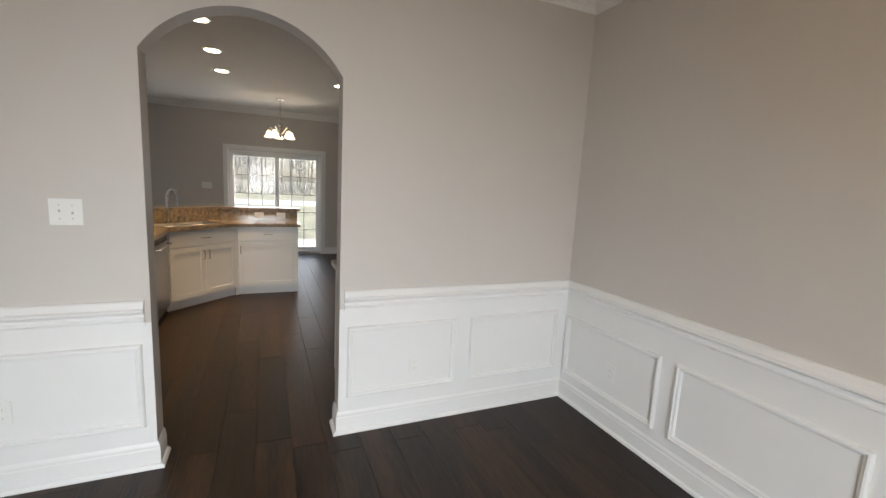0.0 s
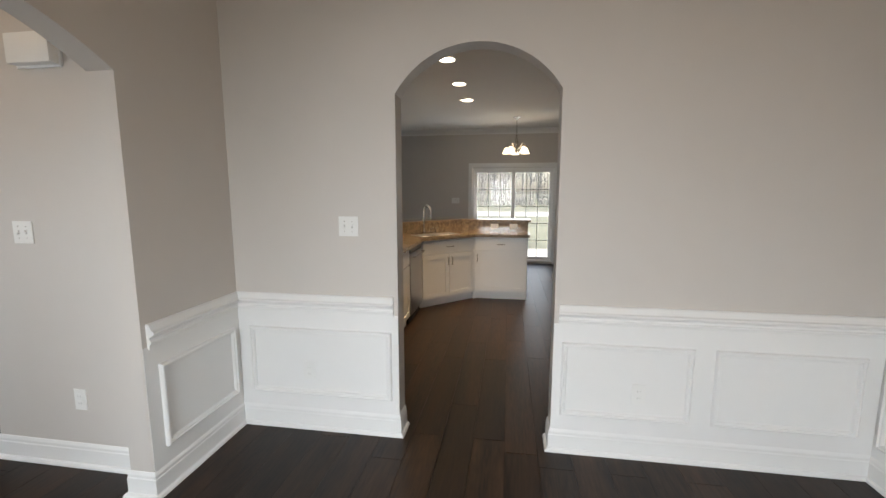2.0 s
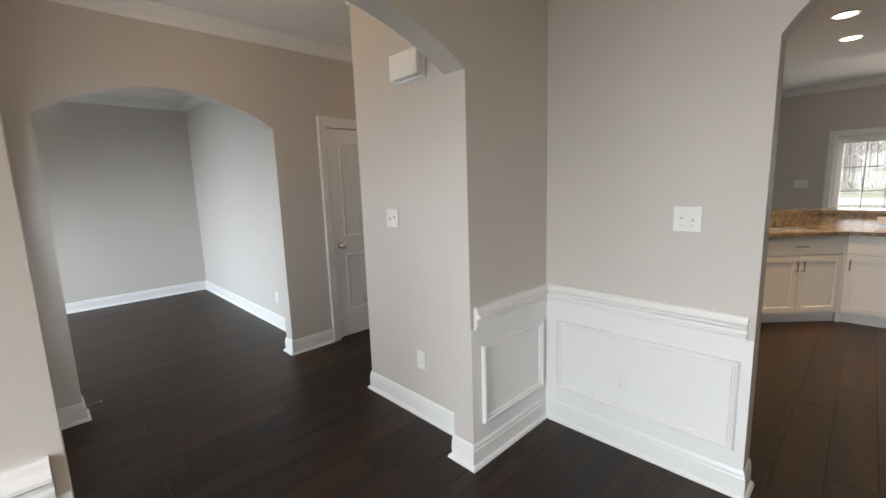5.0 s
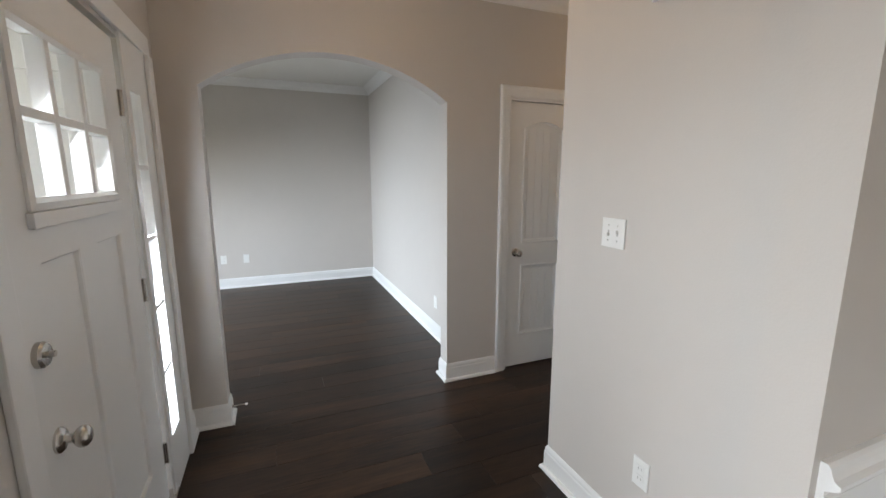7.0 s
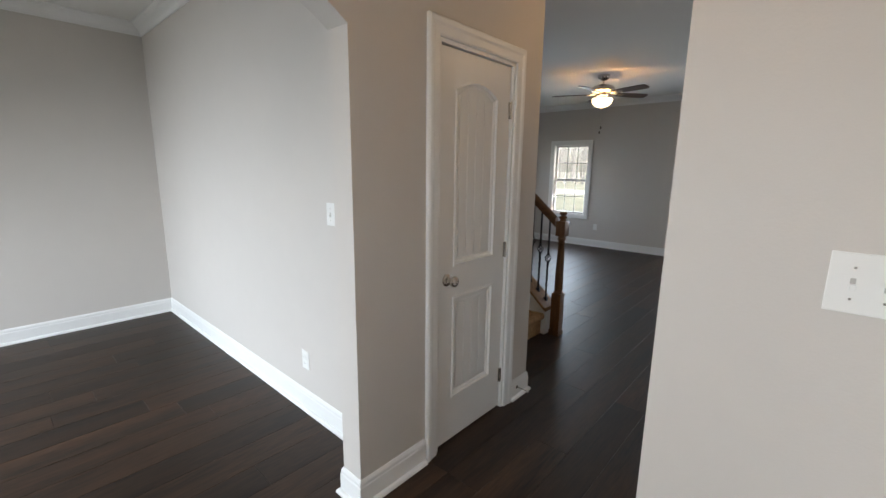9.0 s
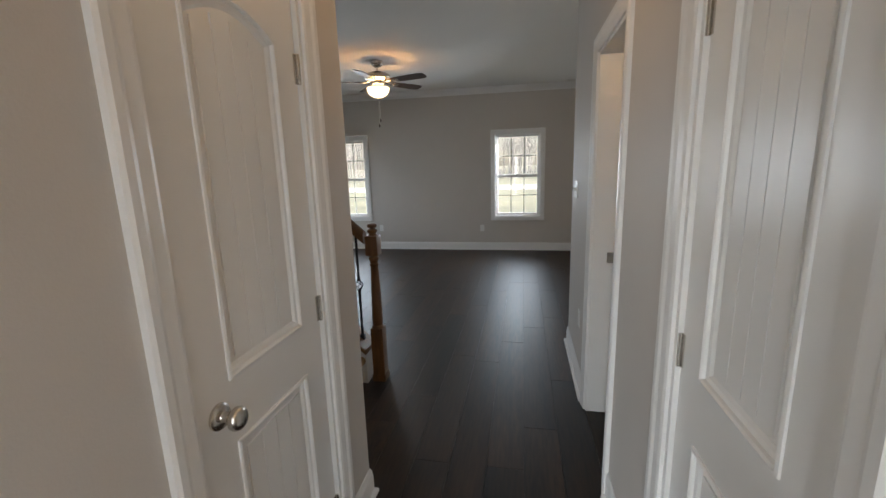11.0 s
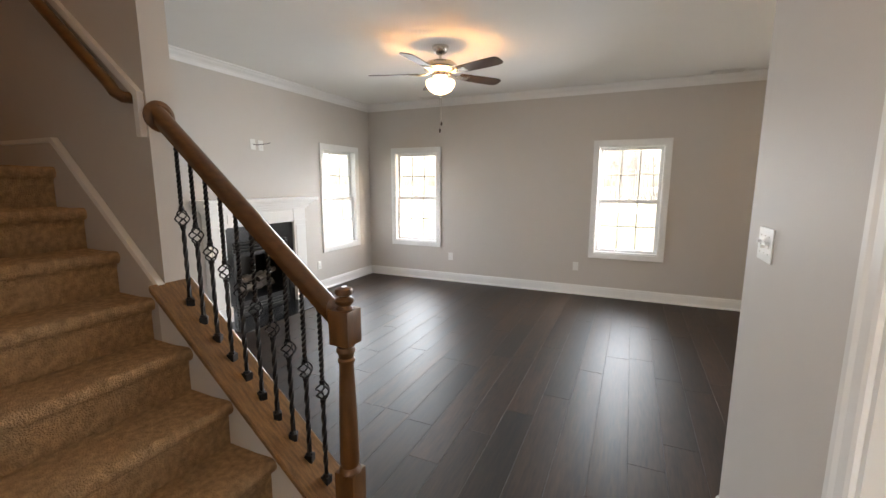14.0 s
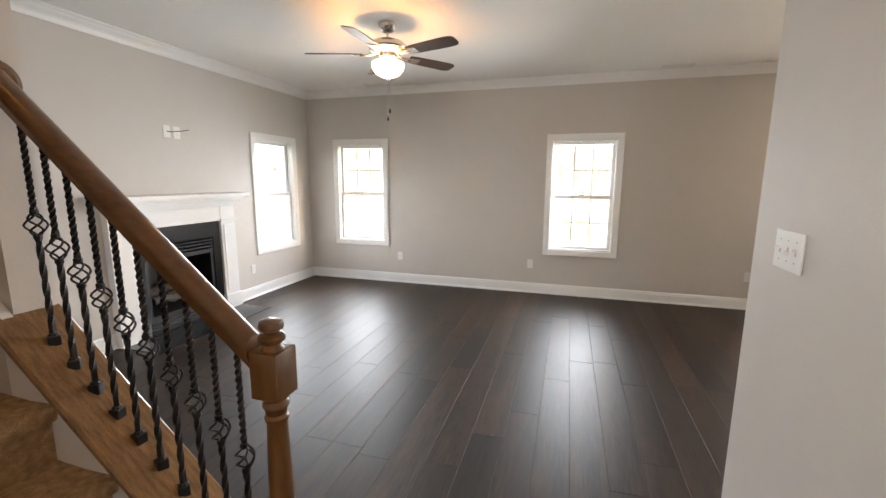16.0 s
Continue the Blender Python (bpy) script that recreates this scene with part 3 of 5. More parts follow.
for k in range(1, 5):
    z = 0.285 + k * (1.855 - 0.285) / 5
    box(bm, -3.755, -3.605, 0.664, 0.688, z - 0.009, z + 0.009)
part("muntin", bm, TRIM, side)
for k in range(5):
    z = 0.285 + k * (1.855 - 0.285) / 5
    p = part("pane", box(B(), -3.755, -3.605, 0.672, 0.676, z + 0.01, z + 0.304), GLASS, side)
    p.visible_shadow = False
f4 = thing("door_frame_4", (0, 0, 0), "white casing over and round the front door", "door frame", kind="structure")
bm = B()
box(bm, -3.96, -2.48, 0.681, 0.703, 2.06, 2.15, 0.004)
box(bm, -2.575, -2.50, 0.681, 0.700, 0, 2.06, 0.004)
box(bm, -3.96, -3.885, 0.693, 0.712, 0, 2.06, 0.004)
part("casing", bm, TRIM, f4)
part("threshold", box(B(), -3.60, -2.585, 0.53, 0.70, -0.004, 0.018, 0.004), NICKEL, f4, "metal threshold")


# ---- windows ----
SHIFT = LIVING


def double_hung(name, axis, face, sign, a0, a1, z0=0.525, z1=2.06):
    """face: interior wall face; sign: way into the room. a0..a1, z0..z1: the casing's outside."""
    w = thing(name, (0, 0, 0), "white double-hung window with three-over-two grilles and flat casing", "window", kind="structure")
    pl = wall_place((axis, face, sign))
    part("casing", sweep(B(), [(a0, z0), (a1, z0), (a1, z1), (a0, z1)], [(0, 0), (0, 0.016), (0.006, 0.019), (0.066, 0.016), (CW, 0.012), (CW, 0)], pl, True), TRIM, w)
    i0, i1, j0, j1 = a0 + CW, a1 - CW, z0 + CW, z1 - CW
    part("jamb", sweep(B(), [(i0 - 0.008, j0), (i1 + 0.008, j0), (i1 + 0.008, j1), (i0 - 0.008, j1)], [(0, 0.006), (0.014, 0.006), (0.014, -0.13), (0, -0.13)], pl, True), TRIM, w)
    mid = (j0 + j1) / 2 - 0.01
    for nm, s0, s1, out in (("lower_sash", j0 + 0.008, mid + 0.02, -0.045), ("upper_sash", mid - 0.02, j1 - 0.008, -0.080)):
        ring = [(i0 + 0.006, s0), (i1 - 0.006, s0), (i1 - 0.006, s1), (i0 + 0.006, s1)]
        sash = part(nm, sweep(B(), ring, [(0, out), (0.036, out), (0.042, out - 0.01), (0.042, out - 0.03), (0, out - 0.03)], pl, True), TRIM, w)
        g0, g1, h0, h1 = i0 + 0.046, i1 - 0.046, s0 + 0.040, s1 - 0.040
        bm = B()
        lo, hi = face + sign * (out - 0.018), face + sign * (out - 0.013)
        lo, hi = min(lo, hi), max(lo, hi)
        for k in (1, 2):
            u = g0 + (g1 - g0) * k / 3
            box(bm, *((u - 0.0065, u + 0.0065, lo, hi) if axis == "y" else (lo, hi, u - 0.0065, u + 0.0065)), h0, h1)
        v = (h0 + h1) / 2
        box(bm, *((g0, g1, lo + 0.001, hi + 0.001) if axis == "y" else (lo + 0.001, hi + 0.001, g0, g1)), v - 0.0065, v + 0.0065)
        part("grille", bm, TRIM, sash)
        q = face + sign * (out - 0.024)
        p = part("pane", box(B(), *((g0, g1, q - 0.002, q + 0.002) if axis == "y" else (q - 0.002, q + 0.002, g0, g1)), h0, h1), GLASS, sash)
        p.visible_shadow = False
    bm = B()
    c = (i0 + i1) / 2
    q = face + sign * -0.04
    box(bm, *((c - 0.03, c + 0.03, q - 0.012, q + 0.012) if axis == "y" else (q - 0.012, q + 0.012, c - 0.03, c + 0.03)), mid + 0.018, mid + 0.032, 0.004)
    part("sash_lock", bm, PLATE, w)
    return w


double_hung("window_1", "x", -7.43, 1, 8.14, 9.03)
double_hung("window_2", "y", 9.35, -1, *WX[0])
double_hung("window_3", "y", 9.35, -1, *WX[1])

# sliding patio door
sl = thing("sliding_door", (0, 0, 0), "white two-panel sliding patio door with grilles", "patio door", kind="structure")
pl = wall_place(("y", 9.35, -1))
part("casing", sweep(B(), [(0.79, 0), (0.79, 2.065), (-1.035, 2.065), (-1.035, 0)], [(0, 0), (0, 0.018), (0.07, 0.022), (0.088, 0.012), (0.088, 0)], pl), TRIM, sl)
part("frame", sweep(B(), [(-0.95, 0.04), (0.71, 0.04), (0.71, 1.97), (-0.95, 1.97)], [(0, 0.004), (0.03, 0.004), (0.03, -0.14), (0, -0.14)], pl, True), TRIM, sl)
for nm, a0, a1, out in (("sliding_panel", -0.92, -0.085, -0.05), ("fixed_panel", -0.135, 0.68, -0.09)):
    pn = part(nm, sweep(B(), [(a0, 0.07), (a1, 0.07), (a1, 1.94), (a0, 1.94)], [(0, out), (0.055, out), (0.062, out - 0.01), (0.062, out - 0.03), (0, out - 0.03)], pl, True), TRIM, sl)
    bm = B()
    y = 9.35 - out + 0.013
    for k in (1, 2):
        u = a0 + 0.06 + (a1 - a0 - 0.12) * k / 3
        box(bm, u - 0.007, u + 0.007, y, y + 0.006, 0.13, 1.88)
    for k in range(1, 5):
        v = 0.13 + 1.75 * k / 5
        box(bm, a0 + 0.06, a1 - 0.06, y + 0.001, y + 0.005, v - 0.007, v + 0.007)
    part("grille", bm, TRIM, pn)
    p = part("pane", box(B(), a0 + 0.06, a1 - 0.06, y + 0.010, y + 0.014, 0.13, 1.88), GLASS, pn)
    p.visible_shadow = False
part("handle", box(B(), -0.155, -0.130, 9.36, 9.395, 0.92, 1.10, 0.005), PLATE, sl)


# ---- stairs ----
RISE, GO = 0.198, 0.2285
stair = thing("staircase", (-4.47, 4.13, 0), "straight stair flight covered in tan carpet", "staircase", kind="structure")
rng = random.Random(4)


def step_mesh(go, last=False):
    """One carpeted step: rounded nose over a riser, from the nose backwards (-x)."""
    prof = [(-0.034, -RISE - 0.004), (-0.033, -RISE + 0.03), (-0.030, -0.075), (-0.026, -0.060), (-0.010, -0.056), (0.0, -0.044), (0.004, -0.028), (0.0, -0.012), (-0.010, -0.003), (-0.026, 0.0), (-go * 0.5, -0.003), (-go - 0.03, 0.0)]
    bm = B()
    n = 56
    rows = []
    for i in range(n + 1):
        y = -0.488 + 0.976 * i / n
        ring = []
        for x, z in prof:
            q = noise.noise(Vector((x * 30, y * 24, z * 30))) * 0.004 + noise.noise(Vector((x * 80, y * 70, z * 80))) * 0.0025
            ring.append(bm.verts.new((x + q, y, z + q * 0.8)))
        rows.append(ring)
    for a, b in zip(rows, rows[1:]):
        for j in range(len(prof) - 1):
            bm.faces.new((a[j], a[j + 1], b[j + 1], b[j]))
    bmesh.ops.recalc_face_normals(bm, faces=bm.faces)
    me = bpy.data.meshes.new("step")
    bm.to_mesh(me)
    bm.free()
    me.materials.append(CARPET)
    for p in me.polygons:
        p.use_smooth = True
    return me


steps = step_mesh(GO)
for k in range(1, 8):
    ob = new("step", steps)
    ob.parent = stair
    ob.location = (-GO * (k - 1), 0, RISE * k)
top = new("landing", step_mesh(1.36))
top.parent = stair
top.location = (-GO * 7, 0, RISE * 8)
bm = B()
for k in range(1, 9):
    x1 = -GO * (k - 1) - 0.045
    box(bm, -2.95, x1, -0.485, 0.485, RISE * (k - 1), RISE * k - 0.012) if k > 1 else box(bm, -2.95, x1, -0.485, 0.485, 0.0, RISE - 0.012)
part("stringer", bm, TRIM, stair)

# knee wall with a sloped oak cap, and skirt
SL = 0.877


def cap_z(x):
    return 0.308 + (-4.509 - x) * SL


bm = B()
vs = []
for y in (4.612, 4.765):
    vs.append([bm.verts.new((x, y, z)) for x, z in ((-5.36, 0), (-4.46, 0), (-4.46, cap_z(-4.46) - 0.035), (-5.36, cap_z(-5.36) - 0.035))])
for j in range(4):
    bm.faces.new((vs[0][j], vs[0][(j + 1) % 4], vs[1][(j + 1) % 4], vs[1][j]))
bm.faces.new(vs[0])
bm.faces.new(vs[1][::-1])
solid("knee_wall", bm, TRIM, "white painted sloped knee wall under the balustrade", "knee wall", "structure")
bm = B()
vs = []
for y in (4.612, 4.649):
    vs.append([bm.verts.new((x, y, z)) for x, z in ((-7.425, 0.8), (-5.361, 0.2), (-5.361, cap_z(-5.36) - 0.02), (-6.095, 1.70), (-7.425, 1.70))])
for j in range(5):
    bm.faces.new((vs[0][j], vs[0][(j + 1) % 5], vs[1][(j + 1) % 5], vs[1][j]))
bm.faces.new(vs[0])
bm.faces.new(vs[1][::-1])
solid("stair_skirt_board", bm, PAINT, "painted skirt along the stair wall", "skirt board", "structure")
bm = sweep(B(), [(-5.361, cap_z(-5.36) - 0.012), (-6.09, 1.715), (-7.425, 1.715)], [(-0.012, -0.004), (-0.012, 0.026), (0.008, 0.030), (0.014, 0.020), (0.014, -0.004)], lambda u, v, h: (u, 4.642 - h, v))
solid("trim_stair_skirt", bm, TRIM, "white cap trim along the stair skirt", "trim", "structure")
solid("trim_landing", box(B(), -7.43, -7.416, 3.635, 4.61, 1.59, 1.715, 0.003), TRIM, "white baseboard on the stair landing", "trim", "structure")
bm = sweep(B(), [(-5.375, 1.70), (-5.375, 1.885), (-6.90, 1.885 + 1.525 * 0.825)], [(0, 0), (0.030, 0), (0.030, 0.026), (0, 0.026)], lambda u, v, h: (u, 4.65 - h, v))
solid("trim_stair_wall", bm, TRIM, "white sloped trim board on the stair wall", "trim", "structure")

bal = thing("balustrade", (-4.40, 4.69, 0), "oak newel, handrail and sloped cap with twisted black iron balusters", "stair railing")
org = Vector((-4.40, 4.69, 0))


def L(x, y, z):
    return (x - org.x, y - org.y, z)


bm = B()
sec = [(-0.105, -0.034), (0.088, -0.034), (0.093, -0.026), (0.093, -0.006), (0.086, 0.0), (-0.103, 0.0), (-0.110, -0.006), (-0.110, -0.026)]
rows = [[bm.verts.new(L(x, 4.69 + y, cap_z(x) + z)) for y, z in sec] for x in (-5.362, -5.0, -4.7, -4.452)]
for a, b in zip(rows, rows[1:]):
    for j in range(8):
        bm.faces.new((a[j], a[(j + 1) % 8], b[(j + 1) % 8], b[j]))
bm.faces.new(rows[0][::-1])
bm.faces.new(rows[-1])
part("sloped_cap", bm, CAPOAK, bal, "stained oak cap board")


def rail_z(x):
    return 1.035 + (-4.445 - x) * 0.845


sec = [(-0.024, -0.036), (0.024, -0.036), (0.028, -0.018), (0.034, -0.004), (0.034, 0.012), (0.026, 0.026), (0.010, 0.034), (-0.010, 0.034), (-0.026, 0.026), (-0.034, 0.012), (-0.034, -0.004), (-0.028, -0.018)]
bm = B()
rows = [[bm.verts.new(L(x, 4.69 + y, rail_z(x) + z * 1.25)) for y, z in sec] for x in (-5.345, -4.445)]
for j in range(12):
    bm.faces.new((rows[0][j], rows[0][(j + 1) % 12], rows[1][(j + 1) % 12], rows[1][j]))
bm.faces.new(rows[0][::-1])
bm.faces.new(rows[-1])
part("handrail", bm, OAK, bal, "stained oak handrail", True)
m = Matrix.Translation(L(-5.362, 4.70, rail_z(-5.345) - 0.005)) @ Matrix.Rotation(radians(90), 4, "Y")
part("rosette", lathe(B(), [(0.066, -0.004), (0.068, 0.006), (0.062, 0.014), (0.050, 0.018), (0.046, 0.024), (0.030, 0.026)], 28, m), OAK, bal, "round oak rosette", True)

# newel: square block, turned shaft, square block, acorn
bm = B()
box(bm, -0.043, 0.043, -0.043, 0.043, 0.0, 0.40, 0.003)
box(bm, -0.049, 0.049, -0.049, 0.049, 0.0, 0.05, 0.004)
lathe(bm, [(0.046, 0.395), (0.040, 0.412), (0.034, 0.420), (0.036, 0.430), (0.038, 0.445), (0.0345, 0.60), (0.030, 0.76), (0.027, 0.845), (0.032, 0.853), (0.033, 0.862), (0.027, 0.870), (0.031, 0.888), (0.036, 0.894), (0.036, 0.904), (0.030, 0.912), (0.044, 0.928)], 24)
box(bm, -0.043, 0.043, -0.043, 0.043, 0.925, 1.060, 0.005)
lathe(bm, [(0.034, 1.058), (0.028, 1.066), (0.024, 1.074), (0.034, 1.084), (0.036, 1.094), (0.030, 1.102), (0.020, 1.106), (0.020, 1.110), (0.031, 1.116), (0.034, 1.126), (0.030, 1.137), (0.016, 1.142), (0.004, 1.143)], 24)
part("newel_post", bm, OAKV, bal, "turned oak newel post", True).matrix_basis = pose(0.012, 0.0, 0) @ Matrix.Diagonal((1, 1, 0.988, 1))


def baluster_meshes(length, knuckle):
    """An iron bar with a twist above, a basket, and a shoe; heights from the shoe's foot."""
    bm = B()
    r = 0.0075
    rows = []
    n = 60
    for i in range(n + 1):
        z = length * i / n
        a = 0.0
        if z > knuckle + 0.05:
            a = (z - knuckle - 0.05) * 70
        elif 0.06 < z < knuckle - 0.05:
            a = (z - 0.06) * 26
        rows.append([bm.verts.new((r * 1.3 * math.cos(a + q * math.pi / 2), r * 1.3 * math.sin(a + q * math.pi / 2), z)) for q in range(4)])
    for i, (a, b) in enumerate(zip(rows, rows[1:])):
        z = length * (i + 0.5) / n
        if abs(z - knuckle) < 0.032:
            continue
        for q in range(4):
            bm.faces.new((a[q], a[(q + 1) % 4], b[(q + 1) % 4], b[q]))
    for dz in (-0.04, 0.04):
        lathe(bm, [(0.0115, knuckle + dz - 0.007), (0.0125, knuckle + dz), (0.0115, knuckle + dz + 0.007)], 8)
    bar = mesh_of("bar", bm, IRON)
    bm = B()
    for q in range(4):
        pts = []
        for i in range(13):
            f = i / 12
            rad = 0.004 + 0.024 * math.sin(math.pi * f) ** 0.8
            a = q * math.pi / 2 + f * math.pi * 1.05
            pts.append((rad * math.cos(a), rad * math.sin(a), knuckle - 0.036 + 0.072 * f))
        path_tube(bm, pts, 0.0034, 5)
    basket = mesh_of("basket", bm, IRON)
    return bar, basket


bar_mesh, basket_mesh = baluster_meshes(0.735, 0.388)
bm = box(B(), -0.017, 0.017, -0.017, 0.017, -0.014, 0.020, 0.004)
lathe(bm, [(0.017, 0.018), (0.013, 0.026), (0.010, 0.029)], 8)
shoe_mesh = mesh_of("shoe", bm, IRON)
for k in range(10):
    x = -4.509 - 0.0829 * k
    z = cap_z(x)
    b = new("baluster", bar_mesh)
    b.parent = bal
    b.matrix_basis = pose(*L(x, 4.69, z), 0, 0, 17 * k)
    for nm, me in (("basket", basket_mesh), ("shoe", shoe_mesh)):
        o = new(nm, me)
        o.parent = b
# wall handrail in the stairwell
wr = thing("wall_handrail", (-5.44, 4.60, 1.86), "stained oak wall handrail on brackets", "handrail")
bm = path_tube(B(), [(0.0, 0.045, 0.005), (0.0, 0.006, 0.003), (-0.02, -0.01, 0.02), (-0.06, -0.01, 0.06), (-1.4, -0.01, 1.18)], 0.024, 14)
part("rail", bm, OAK, wr, "", True)
for s in (0.12, 1.1):
    bm = path_tube(B(), [(-s, -0.01, 0.04 + s * 0.83), (-s, 0.0, s * 0.83 - 0.02), (-s, 0.045, s * 0.83 - 0.02)], 0.006, 8)
    part("bracket", bm, NICKEL, wr)


# ---- fireplace ----
fp = thing("fireplace", (-7.43, 7.03, 0), "white painted mantel round a black gas fireplace", "fireplace", kind="structure")
bm = B()
for s in (-1, 1):
    a, b = sorted((s * 0.495, s * 0.70))
    box(bm, 0.001, 0.075, a, b, 0.0, 1.19, 0.003)
    box(bm, 0.001, 0.092, a - 0.012, b + 0.012, 0.0, 0.17, 0.004)
    box(bm, 0.075, 0.083, a + 0.03, b - 0.03, 0.22, 0.98, 0.003)
    box(bm, 0.001, 0.088, a - 0.006, b + 0.006, 1.02, 1.05, 0.003)
part("pilaster", bm, TRIM, fp)
bm = box(B(), 0.001, 0.07, -0.496, 0.496, 1.03, 1.20)
box(bm, 0.07, 0.078, -0.46, 0.46, 1.075, 1.165, 0.003)
part("frieze", bm, TRIM, fp)
bm = B()
for z0, z1, o, e in ((1.19, 1.215, 0.095, 0.715), (1.215, 1.245, 0.115, 0.735), (1.245, 1.275, 0.145, 0.765), (1.275, 1.295, 0.165, 0.785), (1.295, 1.335, 0.215, 0.815)):
    box(bm, 0.001, o, -e, e, z0, z1, 0.005)
part("mantel_shelf", bm, TRIM, fp)
bm = B()
box(bm, 0.001, 0.045, -0.494, -0.40, 0.0, 1.03)
box(bm, 0.001, 0.045, 0.40, 0.494, 0.0, 1.03)
box(bm, 0.001, 0.045, -0.40, 0.40, 0.86, 1.03)
part("surround", bm, SLATE, fp, "black stone surround")
bm = B()
box(bm, -0.45, -0.43, -0.42, 0.42, 0.0, 0.9)
box(bm, -0.43, 0.0, -0.44, -0.42, 0.0, 0.9)
box(bm, -0.43, 0.0, 0.42, 0.44, 0.0, 0.9)
box(bm, -0.43, 0.0, -0.485, 0.485, 0.88, 0.9)
box(bm, -0.43, 0.03, -0.40, 0.40, 0.0, 0.17)
part("firebox", bm, BLACK, fp)
for z in (0.72, 0.755, 0.79, 0.825):
    part("louver", box(B(), 0.01, 0.05, -0.39, 0.39, z, z + 0.014, 0.003), BLACK, fp)
for z in (0.03, 0.065, 0.10):
    part("louver", box(B(), 0.03, 0.05, -0.39, 0.39, z, z + 0.014, 0.003), BLACK, fp)
bm = B()
box(bm, 0.01, 0.03, -0.395, -0.36, 0.17, 0.72)
box(bm, 0.01, 0.03, 0.36, 0.395, 0.17, 0.72)
box(bm, 0.01, 0.03, -0.36, 0.36, 0.69, 0.72)
part("door_frame", bm, BLACK, fp)
logs = random.Random(2)
for k in range(6):
    y = -0.25 + 0.1 * k
    bm = B()
    a = Vector((-0.28 + 0.06 * (k % 3), y - 0.16, 0.26 + 0.07 * (k % 2)))
    b = a + Vector((logs.uniform(-0.1, 0.1), 0.30, logs.uniform(-0.03, 0.14)))
    pts = [a.lerp(b, i / 6) + Vector((logs.uniform(-0.012, 0.012), 0, logs.uniform(-0.012, 0.012))) for i in range(7)]
    part("log", path_tube(bm, pts, logs.uniform(0.032, 0.048), 9), LOG, fp, "grey ceramic gas log", True)
solid("hearth", box(B(), -7.385, -6.93, 6.33, 7.73, -0.006, 0.006, 0.002), SLATE, "flush black stone hearth", "hearth", "structure")

# floor register beside the hearth
reg = thing("floor_register", (-7.25, 7.87, 0.0), "brown slatted floor air register beside the hearth", "air vent")
part("frame", sweep(B(), [(-0.07, -0.16), (0.07, -0.16), (0.07, 0.16), (-0.07, 0.16)], [(0, 0), (0, 0.003), (0.016, 0.005), (0.020, 0)], flat, True), BLADE, reg)
# dark sheet in place of the shaded duct under the slats
part("backing", box(B(), -0.052, 0.052, -0.142, 0.142, 0.0008, 0.0016), DARK, reg)
for k in range(5):
    part("slat", box(B(), -0.046 + 0.023 * k - 0.006, -0.046 + 0.023 * k + 0.006, -0.142, 0.142, 0.002, 0.0042), BLADE, reg)

# ---- ceiling fan ----
fan = thing("ceiling_fan", (-5.127, 7.145, H), "brushed nickel ceiling fan with five dark blades and a lit bowl", "ceiling fan")
part("canopy", lathe(B(), [(0.074, 0.0), (0.074, -0.02), (0.062, -0.05), (0.040, -0.066), (0.016, -0.070)], 24), NICKEL, fan, "", True)
part("downrod", tube(B(), (0, 0, -0.065), (0, 0, -0.13), 0.012), NICKEL, fan, "", True)
part("motor_housing", lathe(B(), [(0.03, -0.118), (0.075, -0.126), (0.125, -0.142), (0.152, -0.165), (0.155, -0.190), (0.150, -0.196), (0.150, -0.205), (0.120, -0.220), (0.075, -0.228), (0.070, -0.262), (0.060, -0.270)], 28), NICKEL, fan, "", True)
blade_bm = B()
outline = [(0.20, -0.048), (0.26, -0.058), (0.45, -0.066), (0.60, -0.068), (0.65, -0.058), (0.668, -0.035), (0.668, 0.035), (0.65, 0.058), (0.60, 0.068), (0.45, 0.066), (0.26, 0.058), (0.20, 0.048)]
lo, hi = ([blade_bm.verts.new((x, y, z)) for x, y in outline] for z in (-0.003, 0.003))
blade_bm.faces.new(lo[::-1])
blade_bm.faces.new(hi)
for i in range(12):
    blade_bm.faces.new((lo[i], lo[(i + 1) % 12], hi[(i + 1) % 12], hi[i]))
blade_mesh = mesh_of("blade", blade_bm, BLADE)
bm = B()
path_tube(bm, [(0.10, 0.0, 0.008), (0.15, 0.0, -0.006), (0.20, 0.02, -0.008), (0.27, 0.026, -0.006)], 0.008, 6)
path_tube(bm, [(0.15, 0.0, -0.006), (0.20, -0.02, -0.008), (0.27, -0.026, -0.006)], 0.008, 6)
box(bm, 0.22, 0.30, -0.04, 0.04, -0.010, -0.004, 0.002)
iron_mesh = mesh_of("blade_iron", bm, NICKEL)
for k in range(5):
    m = pose(0, 0, -0.238, 0, 0, -18 + 72 * k) @ pose(0, 0, 0, -12, 0, 0)
    o = new("blade", blade_mesh)
    o.parent, o.matrix_basis = fan, m
    o2 = new("blade_iron", iron_mesh)
    o2.parent = o
bm = lathe(B(), [(0.128, -0.300), (0.134, -0.306), (0.133, -0.328), (0.122, -0.360), (0.096, -0.390), (0.056, -0.410), (0.004, -0.417)], 28, caps=False)
part("light_bowl", bm, BOWL, fan, "lit frosted glass bowl", True)
part("fitter", lathe(B(), [(0.05, -0.268), (0.05, -0.285), (0.035, -0.300), (0.012, -0.31)], 24), NICKEL, fan, "", True)
part("finial", lathe(B(), [(0.012, -0.42), (0.014, -0.43), (0.006, -0.442), (0.003, -0.45)], 12), NICKEL, fan, "", True)
